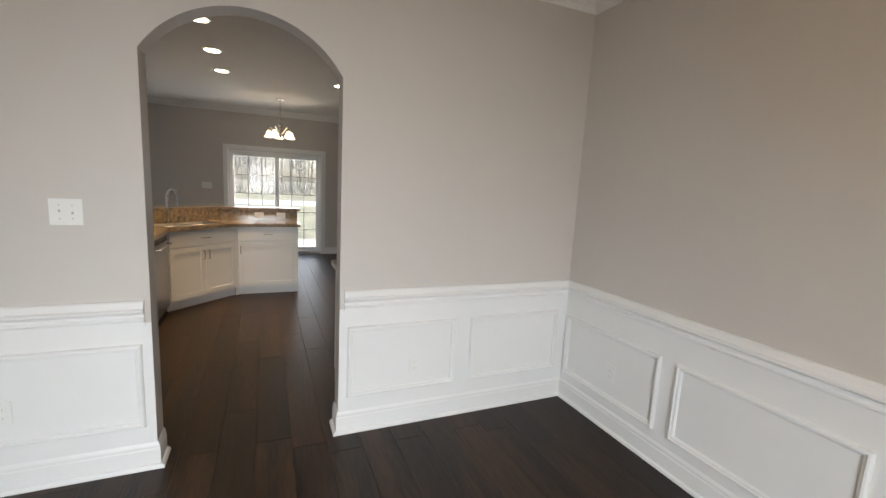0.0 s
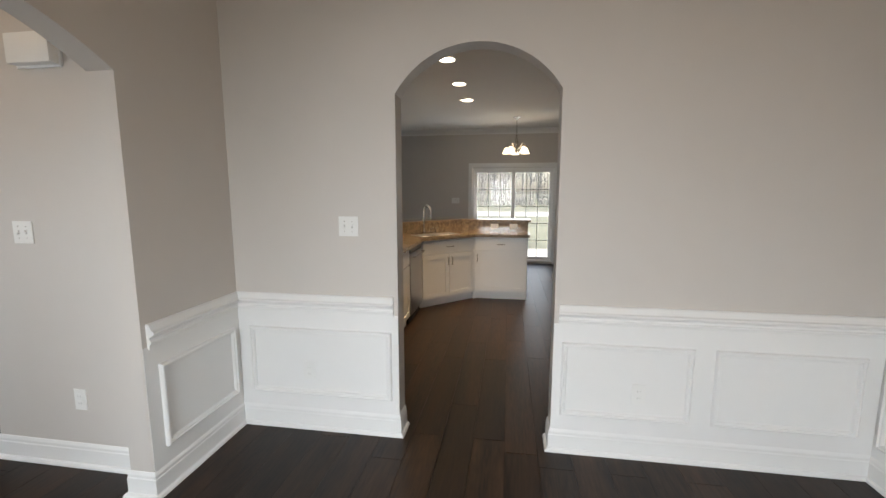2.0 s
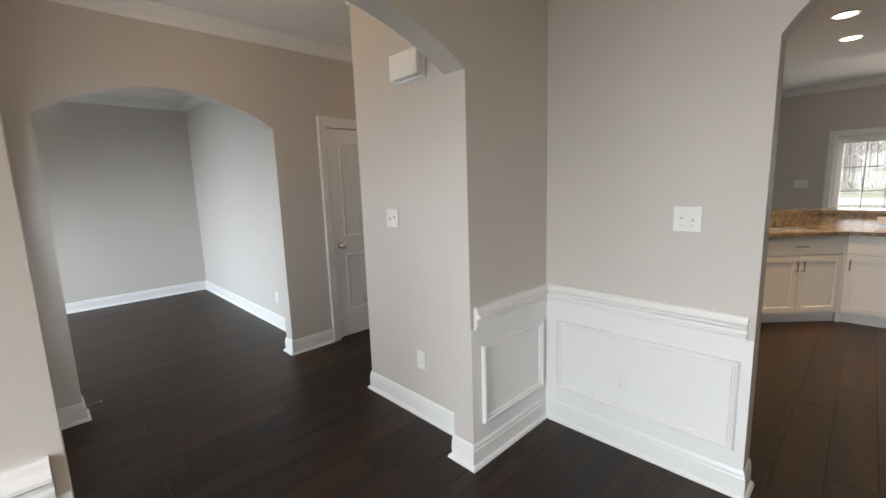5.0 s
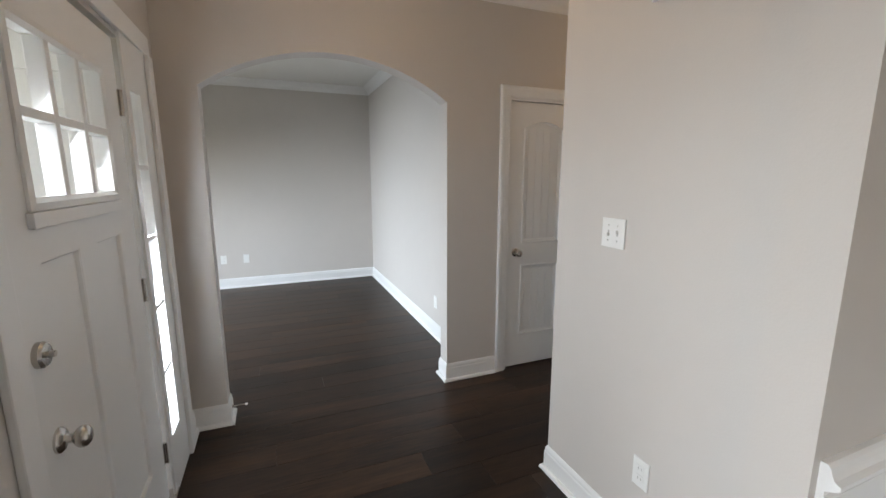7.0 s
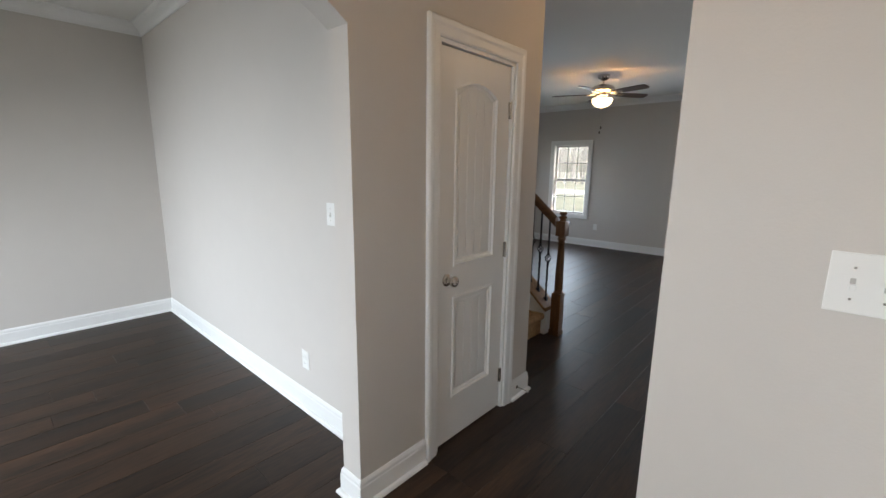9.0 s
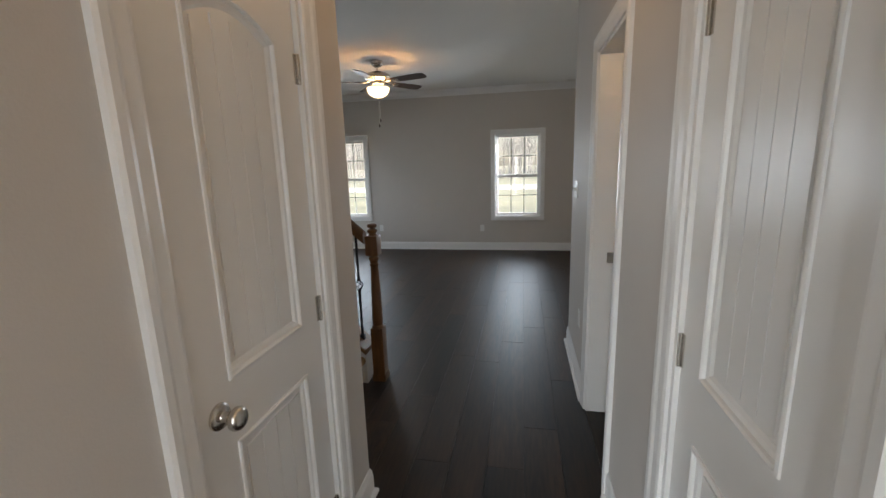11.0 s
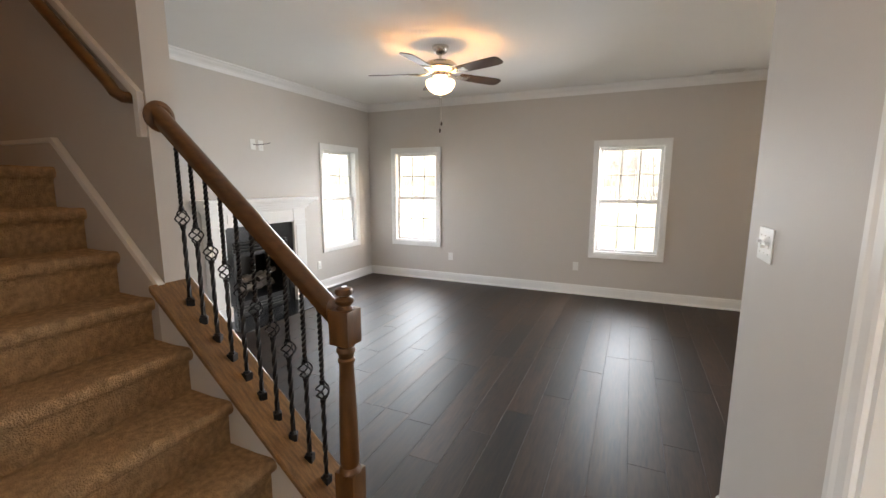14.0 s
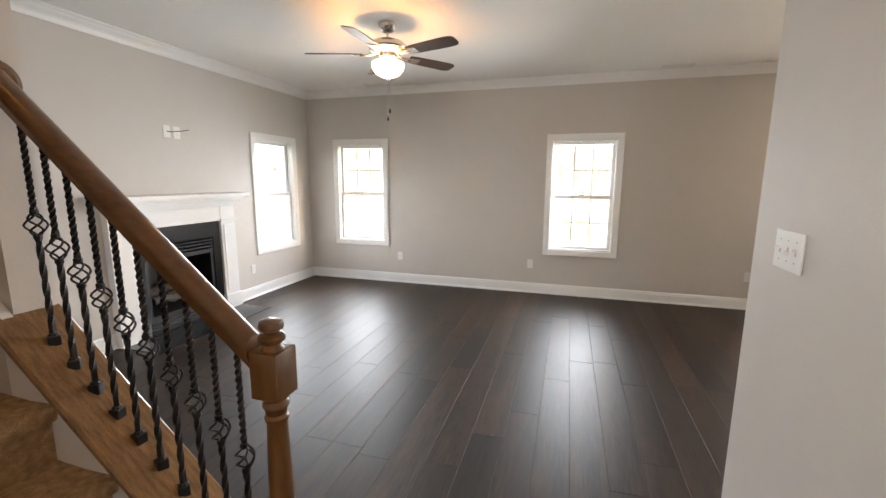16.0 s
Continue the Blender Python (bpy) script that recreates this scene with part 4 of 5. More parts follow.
for x, ln, y in ((0.012, 0.66, 0.0), (-0.01, 0.72, 0.012)):
    bm = tube(B(), (x, y, -0.42), (x, y, -ln), 0.0016, seg=6)
    part("pull_chain", bm, NICKEL, fan)
    part("chain_weight", lathe(B(), [(0.003, -ln), (0.009, -ln - 0.012), (0.010, -ln - 0.028), (0.004, -ln - 0.042)], 10, Matrix.Translation((x, y, 0))), BLADE, fan, "dark wooden pull", True)


# ---- fixtures ----
def vent(x, y, w, d):
    v = thing("ceiling_vent", (x, y, H), "white louvred ceiling air vent", "air vent", "ceiling vents")
    part("frame", sweep(B(), [(-w / 2, -d / 2), (w / 2, -d / 2), (w / 2, d / 2), (-w / 2, d / 2)], [(0, 0), (0, -0.004), (0.02, -0.009), (0.022, 0)], flat, True), VENT, v)
    # no duct is modelled; a dark sheet paints its shade behind the slats
    part("backing", box(B(), -w / 2 + 0.02, w / 2 - 0.02, -d / 2 + 0.02, d / 2 - 0.02, -0.002, -0.0005), DARK, v)
    for k in range(6):
        yy = -d / 2 + 0.025 + (d - 0.05) * k / 5
        o = part("slat", box(B(), -w / 2 + 0.02, w / 2 - 0.02, yy - 0.004, yy + 0.004, -0.007, -0.003), VENT, v)


vent(-2.575, 9.19, 0.32, 0.16)
vent(-6.205, 9.16, 0.32, 0.16)


def plate(kind, face, u, z, gangs=1, label="", group=""):
    """A cover plate on a wall face: toggles or a duplex outlet."""
    axis, c, s = face
    w = 0.072 + 0.046 * (gangs - 1)
    names = {"switch": ("light_switch", "light switch"), "outlet": ("outlet", "outlet"), "blank": ("wall_plate", "wall plate")}
    ob = thing(names[kind][0], (u, c, z) if axis == "y" else (c, u, z), label or {"switch": "white toggle switch in a plastic plate", "outlet": "white duplex outlet with a plastic plate", "blank": "white plastic cable wall plate"}[kind], names[kind][1], group)
    turn = {("y", -1): 0, ("y", 1): 180, ("x", 1): 90, ("x", -1): -90}[(axis, s)]
    ob.matrix_basis = ob.matrix_basis @ pose(0, 0, 0, 0, 0, turn)
    part("cover_plate", box(B(), -w / 2, w / 2, -0.006, 0.0, -0.058, 0.058, 0.0025), PLATE, ob)
    # slots are not cut: raised grey strips carry their shade as colour
    for g in range(gangs):
        x = (g - (gangs - 1) / 2) * 0.046
        if kind == "switch":
            part("slot", box(B(), x - 0.004, x + 0.004, -0.0066, -0.0055, -0.010, 0.010), GREY, ob)
            up = 1 if (g + gangs) % 2 else -1
            part("toggle", box(B(), x - 0.0045, x + 0.0045, -0.018, -0.005, *sorted((up * 0.001, up * 0.012)), 0.001), PLATE, ob)
            for dz in (-0.030, 0.030):
                part("screw", box(B(), x - 0.002, x + 0.002, -0.0072, -0.0055, dz - 0.002, dz + 0.002), NICKEL, ob)
        elif kind == "outlet":
            for dz in (-0.02, 0.02):
                o = part("socket", box(B(), x - 0.017, x + 0.017, -0.0085, -0.0055, dz - 0.014, dz + 0.014, 0.002), PLATE, ob)
                bm = box(B(), x - 0.008, x - 0.0055, -0.0092, -0.008, dz - 0.005, dz + 0.006)
                box(bm, x + 0.0055, x + 0.008, -0.0092, -0.008, dz - 0.004, dz + 0.005)
                part("slot", bm, GREY, o)
    return ob


SHIFT = HOUSE
OUT = "outlets along the walls"
plate("switch", ("y", 2.98, -1), -1.17, 1.287, 2, "white double toggle switch on the dining room wall")
plate("outlet", ("y", 2.976, -1), -1.451, 0.385, 1, "", OUT)
plate("outlet", ("y", 2.976, -1), 0.481, 0.378, 1, "", OUT)
plate("outlet", ("x", 1.631, -1), 2.513, 0.37, 1, "", OUT)
plate("switch", ("y", 2.44, -1), -2.708, 1.281, 2, "white double toggle switch on the foyer wall")
plate("outlet", ("y", 2.44, -1), -2.487, 0.387, 1, "", OUT)
plate("switch", ("y", 2.56, -1), -4.62, 1.245, 2, "white double toggle switch inside the study")
plate("outlet", ("y", 2.56, -1), -4.978, 0.335, 1, "", OUT)
plate("outlet", ("x", -7.65, 1), 0.531, 0.395, 1, "", OUT)
plate("blank", ("x", -7.65, 1), 0.808, 0.395)
plate("switch", ("x", -3.055, -1), 5.315, 1.295, 3, "white triple toggle switch near the end of the hall wall")
plate("outlet", ("x", -3.055, -1), 4.925, 0.45, 1, "", OUT)
SHIFT = LIVING
plate("outlet", ("y", 9.35, -1), -5.963, 0.39, 1, "", OUT)
plate("blank", ("y", 9.35, -1), -4.094, 0.39)
plate("outlet", ("y", 9.35, -1), -1.60, 0.39, 1, "", OUT)
plate("outlet", ("x", -7.43, 1), 8.05, 0.36, 1, "", OUT)
plate("switch", ("y", 9.35, -1), -1.307, 1.30, 3, "white triple toggle switch beside the patio door")
plate("outlet", ("x", -7.43, 1), 7.14, 1.94, 1, "white outlet high over the mantel")
plate("blank", ("x", -7.43, 1), 7.03, 1.945, 1, "white cable plate over the mantel")
cable = thing("cable", (-7.424, 7.03, 1.945), "short dark cable end sticking out of the wall", "cable")
part("wire", path_tube(B(), [(0, 0, 0), (0.03, 0.02, -0.005), (0.08, 0.08, 0.005), (0.10, 0.16, 0.025)], 0.004, 6), DARK, cable)

SHIFT = HOUSE
chime = thing("door_chime", (-2.478, 2.44, 2.15), "white plastic door chime box high on the foyer wall", "door chime")
part("housing", box(B(), -0.122, 0.122, -0.058, -0.006, -0.066, 0.072, 0.010), PLATE, chime, "", True)
part("back_plate", box(B(), -0.125, 0.129, -0.012, 0.0, -0.076, 0.06, 0.003), TRIM, chime)


def door_stop(x, y, z, turn):
    s = thing("door_stop", (x, y, z), "thin nickel door stop with a white rubber tip on the baseboard", "door stop", "door stops", turn=turn)
    bm = tube(B(), (0, 0, 0), (0.075, 0, 0), 0.0035, seg=8)
    lathe(bm, [(0.011, 0), (0.011, 0.004), (0.005, 0.006)], 12, Matrix.Rotation(radians(90), 4, "Y"))
    part("rod", bm, NICKEL, s, "", True)
    part("tip", tube(B(), (0.074, 0, 0), (0.088, 0, 0), 0.007, seg=10), RUBBER, s, "white rubber tip", True)


door_stop(-4.113, 3.57, 0.075, 0)
door_stop(-4.19, 0.884, 0.075, 90)
door_stop(-3.068, 3.42, 0.075, 180)


# ---- kitchen ----
def cabinet(name, m, w, h=0.87, depth=0.58, doors=1, drawer=True, label="white shaker base cabinet with nickel bar pulls"):
    """A base cabinet in local x (0..w), front at y = 0, body towards +y."""
    c = thing(name, (0, 0, 0), label, "cabinet", "kitchen base cabinets")
    c.matrix_basis = m
    bm = box(B(), 0, w, 0.018, depth, 0.09, h)
    box(bm, 0, w, 0.06, depth, 0.0, 0.09)
    part("body", bm, TRIM, c)
    part("toe_trim", box(B(), 0, w, 0.048, 0.06, 0.0, 0.085), TRIM, c)
    top = h - 0.015
    if drawer:
        d = part("drawer_front", box(B(), 0.012, w - 0.012, 0.0, 0.018, h - 0.175, top, 0.002), TRIM, c)
        part("pull", path_tube(B(), [(w / 2 - 0.05, 0, h - 0.095), (w / 2 - 0.05, -0.028, h - 0.095), (w / 2 + 0.05, -0.028, h - 0.095), (w / 2 + 0.05, 0, h - 0.095)], 0.005, 8), NICKEL, d, "satin nickel bar pull")
        top = h - 0.19
    dw = (w - 0.024 - 0.004 * (doors - 1)) / doors
    for k in range(doors):
        x0 = 0.012 + k * (dw + 0.004)
        bm = B()
        s = 0.058
        box(bm, x0, x0 + s, 0, 0.018, 0.11, top, 0.0015)
        box(bm, x0 + dw - s, x0 + dw, 0, 0.018, 0.11, top, 0.0015)
        box(bm, x0 + s, x0 + dw - s, 0, 0.018, 0.11, 0.11 + s)
        box(bm, x0 + s, x0 + dw - s, 0, 0.018, top - s, top)
        box(bm, x0 + s, x0 + dw - s, 0.009, 0.016, 0.11 + s, top - s)
        d = part("cabinet_door", bm, TRIM, c)
        px = x0 + (dw - 0.03 if (doors == 2 and k == 0) else 0.03)
        part("pull", path_tube(B(), [(px, 0, top - 0.05), (px, -0.028, top - 0.05), (px, -0.028, top - 0.15), (px, 0, top - 0.15)], 0.005, 8), NICKEL, d, "satin nickel bar pull")
    return c


P0, P1, P2 = (-1.31, 5.73), (-0.70, 6.35), (0.02, 6.35)
diag = math.degrees(math.atan2(P1[1] - P0[1], P1[0] - P0[0]))
dl = math.hypot(P1[0] - P0[0], P1[1] - P0[1])
cabinet("base_cabinet", pose(P1[0], P1[1], 0), P2[0] - P1[0], 0.87, 0.56, 1, True)
sink_unit = cabinet("sink_cabinet", pose(*P0, 0, 0, 0, diag) @ pose(0.0, 0, 0), dl, 0.87, 0.50, 2, True, "white shaker corner sink cabinet with two doors")
part("corner_filler", tube(B(), (dl + 0.0075, 0.0185, 0.0), (dl + 0.0075, 0.0185, 0.865), 0.021, seg=8), TRIM, sink_unit)
cabinet("base_cabinet", pose(-1.31, 4.15, 0, 0, 0, 90), 0.92, 0.87, 0.58, 2, True)
cabinet("base_cabinet", pose(-1.31, 3.60, 0, 0, 0, 90), 0.53, 0.87, 0.58, 1, True)
cabinet("base_cabinet", pose(0.80, 3.715, 0, 0, 0, 180), 0.70, 0.87, 0.58, 2, True)
cabinet("base_cabinet", pose(1.55, 3.715, 0, 0, 0, 180), 0.74, 0.87, 0.58, 2, True)
dwm = thing("dishwasher", (0, 0, 0), "stainless steel dishwasher under the counter", "dishwasher")
dwm.matrix_basis = pose(-1.31, 5.09, 0, 0, 0, 90)
part("body", box(B(), 0.004, 0.596, 0.03, 0.57, 0.0, 0.865), BLACK, dwm)
part("door", box(B(), 0.004, 0.596, -0.005, 0.03, 0.10, 0.80, 0.004), STEEL, dwm, "stainless steel door")
part("control_panel", box(B(), 0.004, 0.596, -0.002, 0.03, 0.805, 0.862, 0.003), BLACK, dwm)
part("handle", path_tube(B(), [(0.04, 0, 0.765), (0.05, -0.045, 0.765), (0.55, -0.045, 0.765), (0.56, 0, 0.765)], 0.010, 10), STEEL, dwm)


def slab_poly(bm, pts, z0, z1):
    lo, hi = ([bm.verts.new((x, y, z)) for x, y in pts] for z in (z0, z1))
    bm.faces.new(lo[::-1])
    bm.faces.new(hi)
    n = len(pts)
    for i in range(n):
        bm.faces.new((lo[i], lo[(i + 1) % n], hi[(i + 1) % n], hi[i]))
    return bm


u = Vector((math.cos(radians(diag)), math.sin(radians(diag))))
v = Vector((-u.y, u.x))
mid = Vector(P0) + u * dl / 2
sc = mid + v * 0.30
sw, sd = 0.36, 0.19
hole = [sc - u * sw - v * sd, sc + u * sw - v * sd, sc + u * sw + v * sd, sc - u * sw + v * sd]
BY = 6.95
back = [(0.045, BY), (-0.95, BY), (-1.925, 5.96)]
f0, f1 = (-1.285, 5.72), (-0.69, 6.325)
bm = B()
for q in ([(-1.925, 3.115), (-1.285, 3.115), f0, (-1.925, 5.72)], [f1, (0.045, 6.325), (0.045, BY), (-0.95, BY)]):
    slab_poly(bm, q, 0.872, 0.91)
h = [tuple(p) for p in hole]
for q in ([f0, f1, h[1], h[0]], [f1, (-0.95, BY), h[2], h[1]], [(-0.95, BY), (-1.925, 5.96), h[3], h[2]], [(-1.925, 5.96), (-1.925, 5.72), f0, h[0], h[3]]):
    slab_poly(bm, q, 0.872, 0.91)
solid("worktop", bm, GRANITE, "polished brown granite worktop over the base cabinets", "worktop")
solid("worktop", slab_poly(B(), [(0.075, 3.115), (1.58, 3.115), (1.58, 3.745), (0.075, 3.745)], 0.872, 0.91), GRANITE, "polished brown granite worktop beside the arch", "worktop")
sink = thing("kitchen_sink", (sc.x, sc.y, 0.9), "double stainless steel undermount sink", "sink", turn=diag)
bm = B()
for a, b in ((-sw, -0.015), (0.015, sw)):
    for q in ((a, a + 0.012, -sd, sd, -0.17, 0.0), (b - 0.012, b, -sd, sd, -0.17, 0.0), (a, b, -sd, -sd + 0.012, -0.17, 0.0), (a, b, sd - 0.012, sd, -0.17, 0.0), (a, b, -sd, sd, -0.18, -0.17)):
        box(bm, *q)
part("basin", bm, STEEL, sink)
fau = thing("faucet", (*(sc + v * 0.27 - u * 0.02), 0.91), "tall brushed nickel kitchen faucet by the sink", "faucet", turn=diag)
part("spout", path_tube(B(), [(0, 0, 0), (0, 0, 0.27)] + [(0, -0.085 + 0.085 * math.cos(a), 0.30 + 0.085 * math.sin(a)) for a in (0, 0.5, 1.0, 1.57, 2.1, 2.7, 3.1)] + [(0, -0.172, 0.20)], 0.015, 10), NICKEL, fau, "", True)
part("base", lathe(B(), [(0.028, 0), (0.028, 0.03), (0.016, 0.045), (0.014, 0.06)], 16), NICKEL, fau, "", True)
for dx_ in (0.12, 0.20):
    part("handle", path_tube(B(), [(dx_, 0, 0), (dx_, 0, 0.05), (dx_ + 0.04, -0.02, 0.065)], 0.010, 8), NICKEL, fau, "", True)
# raised bar
bwall = B()
b2 = [(0.045, BY), (0.045, BY + 0.14), (-1.01, BY + 0.14), (-1.925, 6.16), (-1.925, 5.962), (-0.95, BY)]
slab_poly(bwall, b2, 0.0, 1.035)
bar_wall = solid("bar_wall", bwall, PAINT, "half wall carrying the raised bar", "half wall", "structure")
bm = B()
slab_poly(bm, [(0.045, BY - 0.002), (-0.949, BY - 0.002), (-0.949, BY - 0.020), (0.045, BY - 0.020)], 0.9105, 1.035)
slab_poly(bm, [(-0.952, BY - 0.004), (-1.923, 5.957), (-1.910, 5.944), (-0.945, BY - 0.022)], 0.9105, 1.035)
solid("backsplash", bm, GRANITE, "polished brown granite backsplash below the raised bar", "backsplash")
solid("bar_top", slab_poly(B(), [(0.085, BY - 0.03), (0.085, BY + 0.33), (-1.08, BY + 0.33), (-1.925, 6.45), (-1.925, 5.93), (-0.94, BY - 0.03)], 1.037, 1.073), GRANITE, "polished brown granite raised bar top", "bar top")
plate("outlet", ("y", BY - 0.0205, -1), -0.45, 0.975, 1, "white outlet in the granite backsplash").rotation_euler[1] = radians(90)
plate("outlet", ("y", BY - 0.0205, -1), -0.17, 0.975, 1, "white outlet in the granite backsplash").rotation_euler[1] = radians(90)


def downlight(x, y):
    d = thing("recessed_light", (x, y, H), "lit recessed ceiling downlight with a white ring", "downlight", "kitchen downlights")
    part("trim_ring", lathe(B(), [(0.095, 0.0), (0.095, -0.006), (0.078, -0.008), (0.074, -0.001)], 28), PLATE, d, "", True)
    part("lens", lathe(B(), [(0.0735, -0.009), (0.070, -0.0105), (0.01, -0.0115)], 24), CAN, d, "lit frosted lens", True)


for x, y in ((-0.86, 4.80), (-0.85, 5.72), (-0.84, 6.60), (0.56, 6.54)):
    downlight(x, y)

ch = thing("chandelier", (-0.138, 8.065, H), "nickel chandelier with lit bell glass shades", "chandelier")
part("canopy", lathe(B(), [(0.065, 0), (0.065, -0.012), (0.02, -0.03), (0.01, -0.04)], 20), NICKEL, ch, "", True)
bm = B()
for k in range(7):
    a = path_tube(bm, [(0.012 * math.cos(q) if k % 2 else 0, 0 if k % 2 else 0.012 * math.cos(q), -0.055 - 0.036 * k + 0.024 * math.sin(q)) for q in [2 * math.pi * i / 10 for i in range(11)]], 0.003, 6)
part("chain", bm, NICKEL, ch)
part("stem", lathe(B(), [(0.008, -0.29), (0.020, -0.30), (0.012, -0.33), (0.028, -0.38), (0.034, -0.42), (0.016, -0.46), (0.012, -0.52), (0.030, -0.56), (0.012, -0.59), (0.004, -0.61)], 16), NICKEL, ch, "", True)
for k in range(5):
    a = 2 * math.pi * k / 5 + 0.4
    c, s = math.cos(a), math.sin(a)
    arm = part("arm", path_tube(B(), [(0.02 * c, 0.02 * s, -0.54), (0.09 * c, 0.09 * s, -0.50), (0.15 * c, 0.15 * s, -0.44), (0.175 * c, 0.175 * s, -0.47), (0.175 * c, 0.175 * s, -0.50)], 0.007, 8), NICKEL, ch, "", True)
    part("shade", lathe(B(), [(0.022, -0.50), (0.030, -0.515), (0.042, -0.55), (0.060, -0.59), (0.070, -0.605)], 18, Matrix.Translation((0.175 * c, 0.175 * s, 0))), SHADE, arm, "lit bell glass shade", True)

# ---- powder room ----
wc = thing("toilet", (-2.56, 5.39, 0), "white porcelain toilet with the lid down", "toilet")
wc.scale = (1, 1, 1.055)
bm = box(B(), -0.19, 0.19, -0.19, -0.01, 0.38, 0.725, 0.025)
part("tank", bm, PORC, wc, "", True)
part("tank_lid", box(B(), -0.20, 0.20, -0.205, -0.004, 0.725, 0.762, 0.012), PORC, wc, "", True)
part("flush_lever", path_tube(B(), [(-0.15, -0.20, 0.665), (-0.15, -0.222, 0.665), (-0.09, -0.225, 0.655)], 0.007, 8), NICKEL, wc, "chrome lever")
m = Matrix.Translation((0, -0.44, 0))
part("bowl", lathe(B(), [(0.115, 0.0), (0.120, 0.02), (0.100, 0.08), (0.095, 0.16), (0.120, 0.25), (0.165, 0.33), (0.188, 0.375), (0.190, 0.395)], 28, m, sy=1.30), PORC, wc, "", True)
part("pedestal", box(B(), -0.10, 0.10, -0.36, -0.05, 0.0, 0.38, 0.03), PORC, wc, "", True)
part("seat", lathe(B(), [(0.186, 0.397), (0.192, 0.403), (0.190, 0.412), (0.18, 0.415)], 28, m, sy=1.28), PORC, wc, "", True)
part("lid", lathe(B(), [(0.184, 0.417), (0.190, 0.424), (0.184, 0.434), (0.12, 0.440), (0.02, 0.442)], 28, m, sy=1.28), PORC, wc, "", True)

# ---- outdoors ----
siding = thing("exterior_siding", (-4.122, -1.35, -0.1), "white horizontal lap siding on the porch side wall", "siding", kind="structure")
bm = B()
lo = [bm.verts.new(p) for p in ((0, 0, 0), (0.022, 0, 0), (0.006, 0, 0.185), (0, 0, 0.185))]
hi = [bm.verts.new((p.co.x, 1.87, p.co.z)) for p in lo]
bm.faces.new(lo)
bm.faces.new(hi[::-1])
for i in range(4):
    bm.faces.new((lo[i], lo[(i + 1) % 4], hi[(i + 1) % 4], hi[i]))
board_mesh = mesh_of("siding_board", bm, SIDING)
for k in range(16):
    o = new("siding_board", board_mesh)
    o.parent = siding
    o.location = (0, 0, 0.175 * k)
solid("ground", box(B(), -400, 400, -400, 400, -0.9, -0.45), GRASS, "pale winter lawn round the house", "ground", "structure")
solid("patio", box(B(), -1.8, 1.8, 9.55, 12.6, -0.45, -0.12, 0.01), ROAD, "pale concrete patio slab behind the house", "patio", "structure")
solid("front_porch", box(B(), -4.6, -1.9, -1.5, 0.52, -0.45, -0.06, 0.01), ROAD, "pale concrete front porch slab", "porch", "structure")
solid("road", box(B(), -200, 200, 34, 41, -0.46, -0.43), ROAD, "pale concrete road beyond the lawn", "road", "structure")
trees = random.Random(9)
wood_v, wood_f = [], []


def twig(a, b, r0, r1):
    """A three-sided tapered limb from a to b."""
    d = (b - a).normalized()
    u = d.cross(Vector((0.3, 0.9, 0.1))).normalized()
    w = d.cross(u)
    n = len(wood_v)
    for p, r in ((a, r0), (b, r1)):
        for k in range(3):
            q = p + r * (math.cos(2.1 * k) * u + math.sin(2.1 * k) * w)
            wood_v.append(tuple(q))
    wood_f.extend((n + k, n + (k + 1) % 3, n + 3 + (k + 1) % 3, n + 3 + k) for k in range(3))


def bare_tree(x, y, ht):
    lean = Vector((trees.uniform(-0.06, 0.06), trees.uniform(-0.06, 0.06), 1))
    foot = Vector((x, y, -0.5))
    twig(foot, foot + lean * ht, 0.04 + ht * 0.006, 0.02)
    for _ in range(16):
        f = trees.uniform(0.25, 0.95)
        a = trees.uniform(0, 6.283)
        reach = ht * (1.05 - f) * trees.uniform(0.25, 0.5)
        p = foot + lean * ht * f
        q = p + Vector((math.cos(a), math.sin(a), trees.uniform(0.5, 1.3))) * reach
        twig(p, q, 0.05, 0.02)
        for _ in range(3):
            g = p.lerp(q, trees.uniform(0.4, 1.0))
            twig(g, g + Vector((trees.uniform(-1, 1), trees.uniform(-1, 1), trees.uniform(0.2, 1.2))) * reach * 0.5, 0.03, 0.012)


for k in range(420):
    bare_tree(trees.uniform(-85, 60), trees.uniform(75, 130), trees.uniform(9, 16))
for k in range(110):
    bare_tree(trees.uniform(-105, -72), trees.uniform(-40, 70), trees.uniform(8, 14))
for k in range(900):  # undergrowth along the edge of the woods
    side_ = k < 600
    p = Vector((trees.uniform(-80, 60), trees.uniform(57, 66), -0.5) if side_ else (trees.uniform(-80, -70), trees.uniform(-45, 70), -0.5))
    for _ in range(3):
        twig(p, p + Vector((trees.uniform(-0.8, 0.8), trees.uniform(-0.8, 0.8), trees.uniform(0.8, 2.2))), 0.05, 0.02)
me = bpy.data.meshes.new("far_trees")
me.from_pydata(wood_v, [], wood_f)
me.materials.append(LEAF)
tagged(new("far_trees", me), "bare brownish winter woods at the edge of the lawn", "trees", kind="stuff")

# ---- floor planks ----
PW = 0.187
plank_rng = random.Random(11)


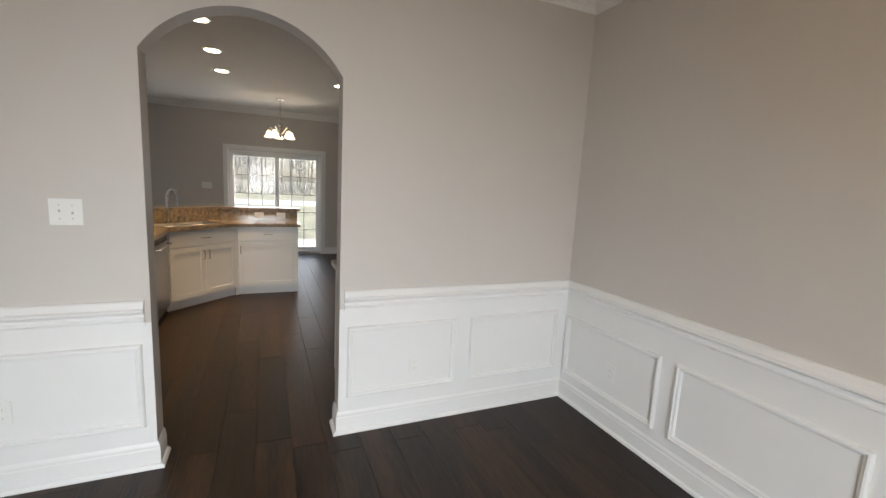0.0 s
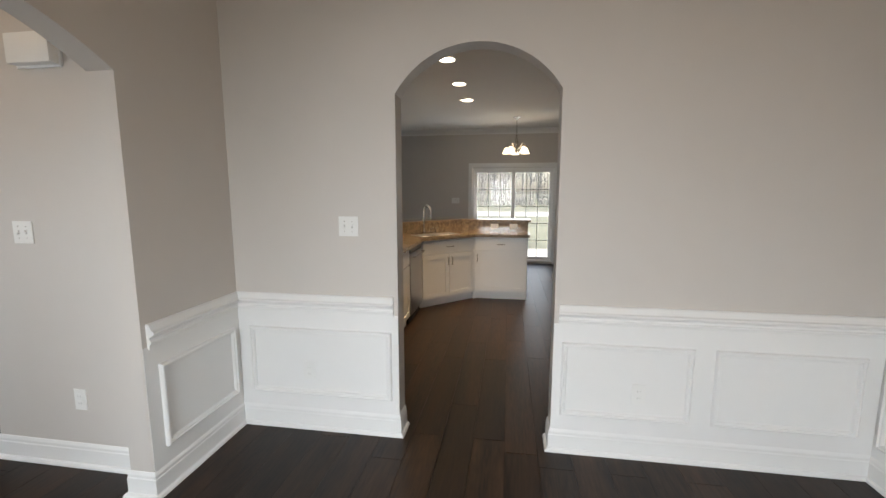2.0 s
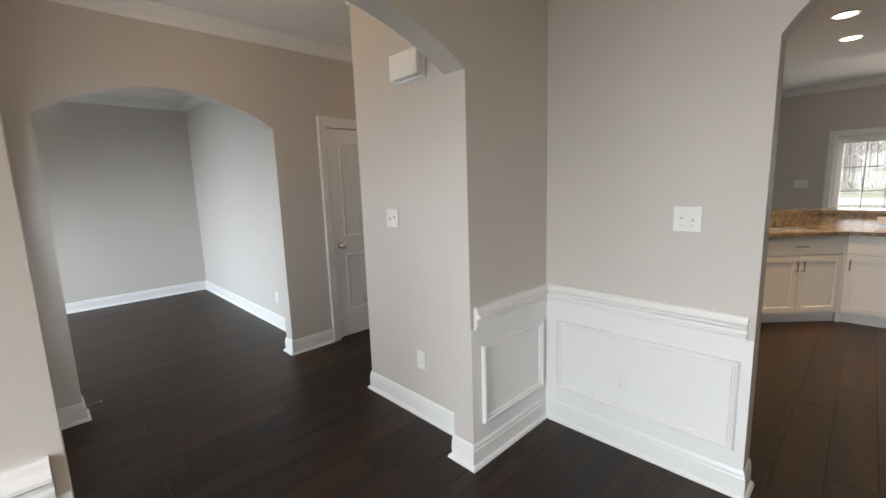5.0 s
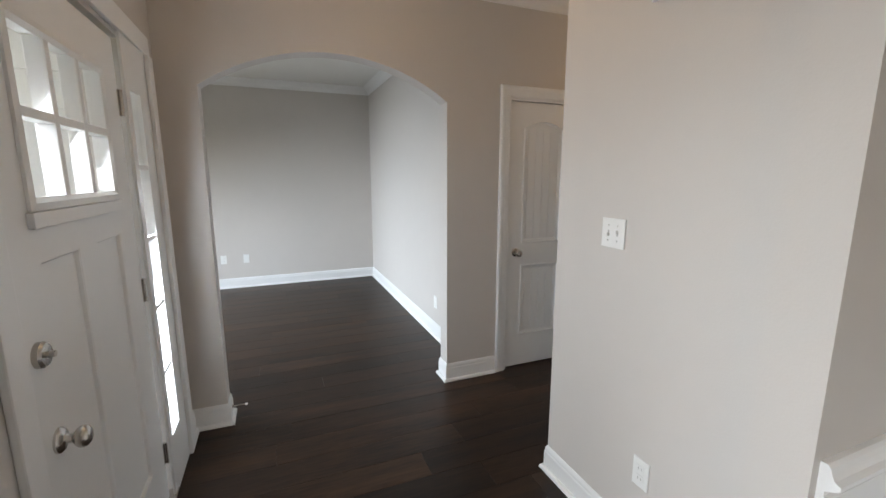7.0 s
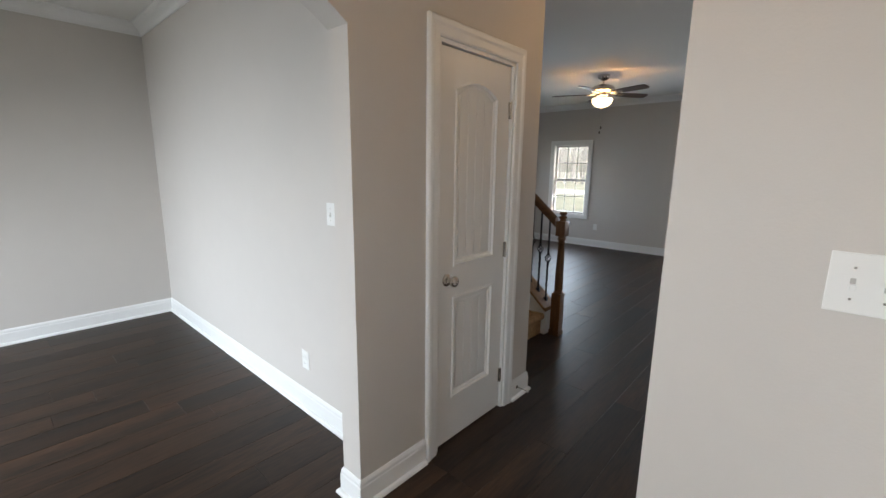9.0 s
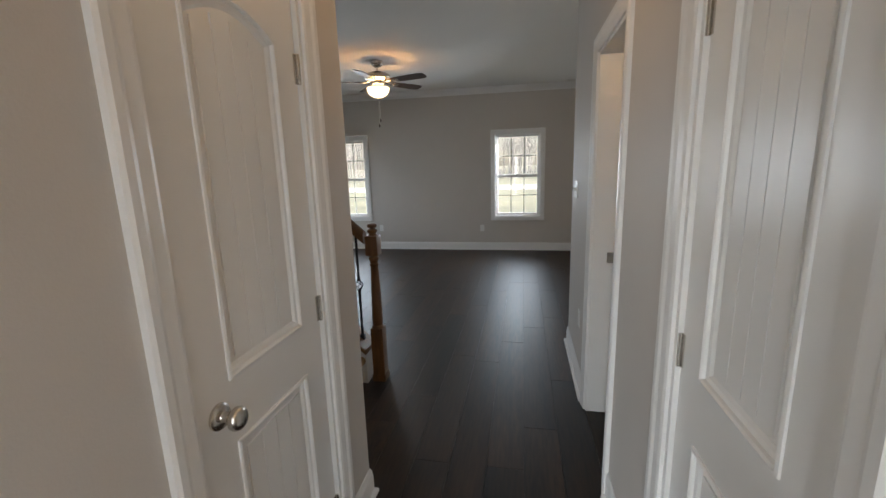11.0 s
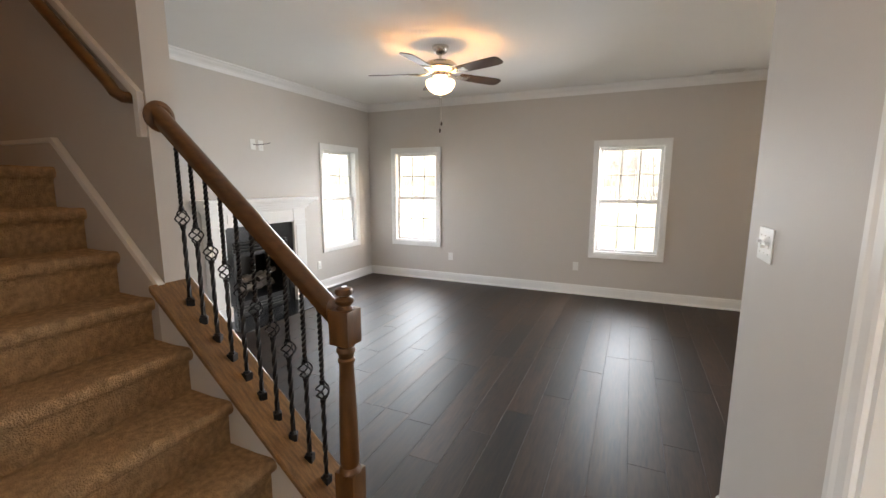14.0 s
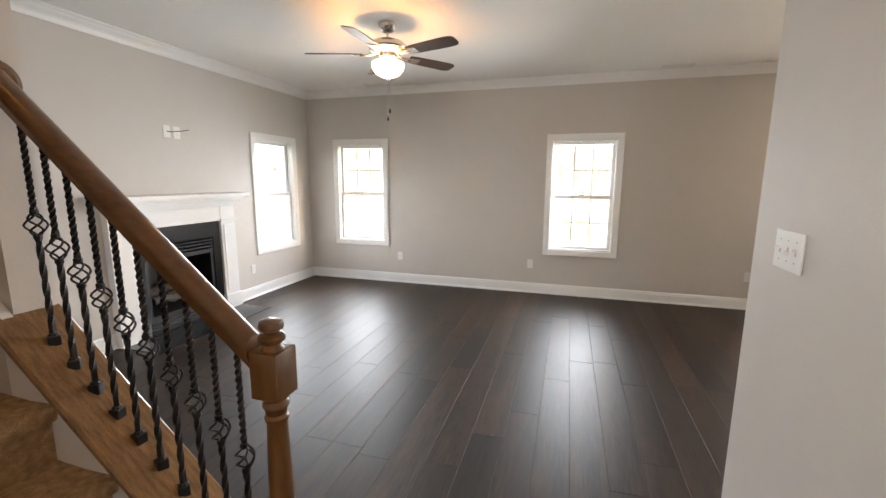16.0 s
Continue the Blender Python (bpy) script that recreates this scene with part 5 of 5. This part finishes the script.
def plank_mesh(length):
    bm = B()
    g, c = 0.0009, 0.0007
    x0, x1, y0, y1 = g, PW - g, g, length - g
    v = [bm.verts.new(p) for p in ((x0, y0, -0.010), (x1, y0, -0.010), (x1, y1, -0.010), (x0, y1, -0.010), (x0, y0, -c * 0.5), (x1, y0, -c * 0.5), (x1, y1, -c * 0.5), (x0, y1, -c * 0.5), (x0 + c, y0 + c, 0), (x1 - c, y0 + c, 0), (x1 - c, y1 - c, 0), (x0 + c, y1 - c, 0))]
    for f in ((0, 1, 5, 4), (1, 2, 6, 5), (2, 3, 7, 6), (3, 0, 4, 7), (4, 5, 9, 8), (5, 6, 10, 9), (6, 7, 11, 10), (7, 4, 8, 11), (8, 9, 10, 11)):
        bm.faces.new([v[i] for i in f])
    return mesh_of("plank", bm, PLANK)


LENGTHS = (0.92, 1.22, 1.52, 1.83)
plank_meshes = {q: plank_mesh(q) for q in LENGTHS}
areas = ((-7.72, -4.13, -1.28, 2.62), (-4.19, -1.93, 0.58, 3.0), (-1.99, 1.70, -1.28, 3.0), (-4.24, -1.99, 3.0, 3.72), (-7.50, -1.99, 3.70, 9.46), (-1.99, 3.05, 3.0, 9.46))


def spans(x):
    """The stretches of floor in the row of planks that starts at x."""
    found = sorted((c, d) for a, b, c, d in areas if a < x + PW / 2 < b)
    joined = []
    for c, d in found:
        if joined and c <= joined[-1][1] + 0.02:
            joined[-1][1] = max(d, joined[-1][1])
        else:
            joined.append([c, d])
    return joined


rest = []
count = 0
for row in range(58):
    x = -7.724 + PW * row
    for y0, y1 in spans(x):
        y = y0
        q = plank_rng.choice(LENGTHS) * plank_rng.choice((0.35, 0.6, 0.85))
        while y < y1 - 0.01:
            q = min(q, y1 - y)
            base = min(LENGTHS, key=lambda v: abs(v - q))
            near = -5.6 < x < 0.6 and 0.6 < y < 9.0
            if near and count < 300:
                o = new("plank", plank_meshes[base])
                o.parent = floor
                o.location = (x, y, 0)
                o.scale = (1, q / base, 1)
                count += 1
            else:
                rest.append((x, y, base, q / base))
            y += q
            q = plank_rng.choice(LENGTHS)
bm_v, bm_f = [], []
for x, y, q, fy in rest:
    me = plank_meshes[q]
    n = len(bm_v)
    bm_v += [(p.co.x + x, p.co.y * fy + y, p.co.z) for p in me.vertices]
    bm_f += [[n + i for i in f.vertices] for f in me.polygons]
me = bpy.data.meshes.new("planks")
me.from_pydata(bm_v, [], bm_f)
me.materials.append(PLANK2)
ob = new("planks", me)
ob.parent = floor
tagged(ob, "dark stained planks", kind="stuff")
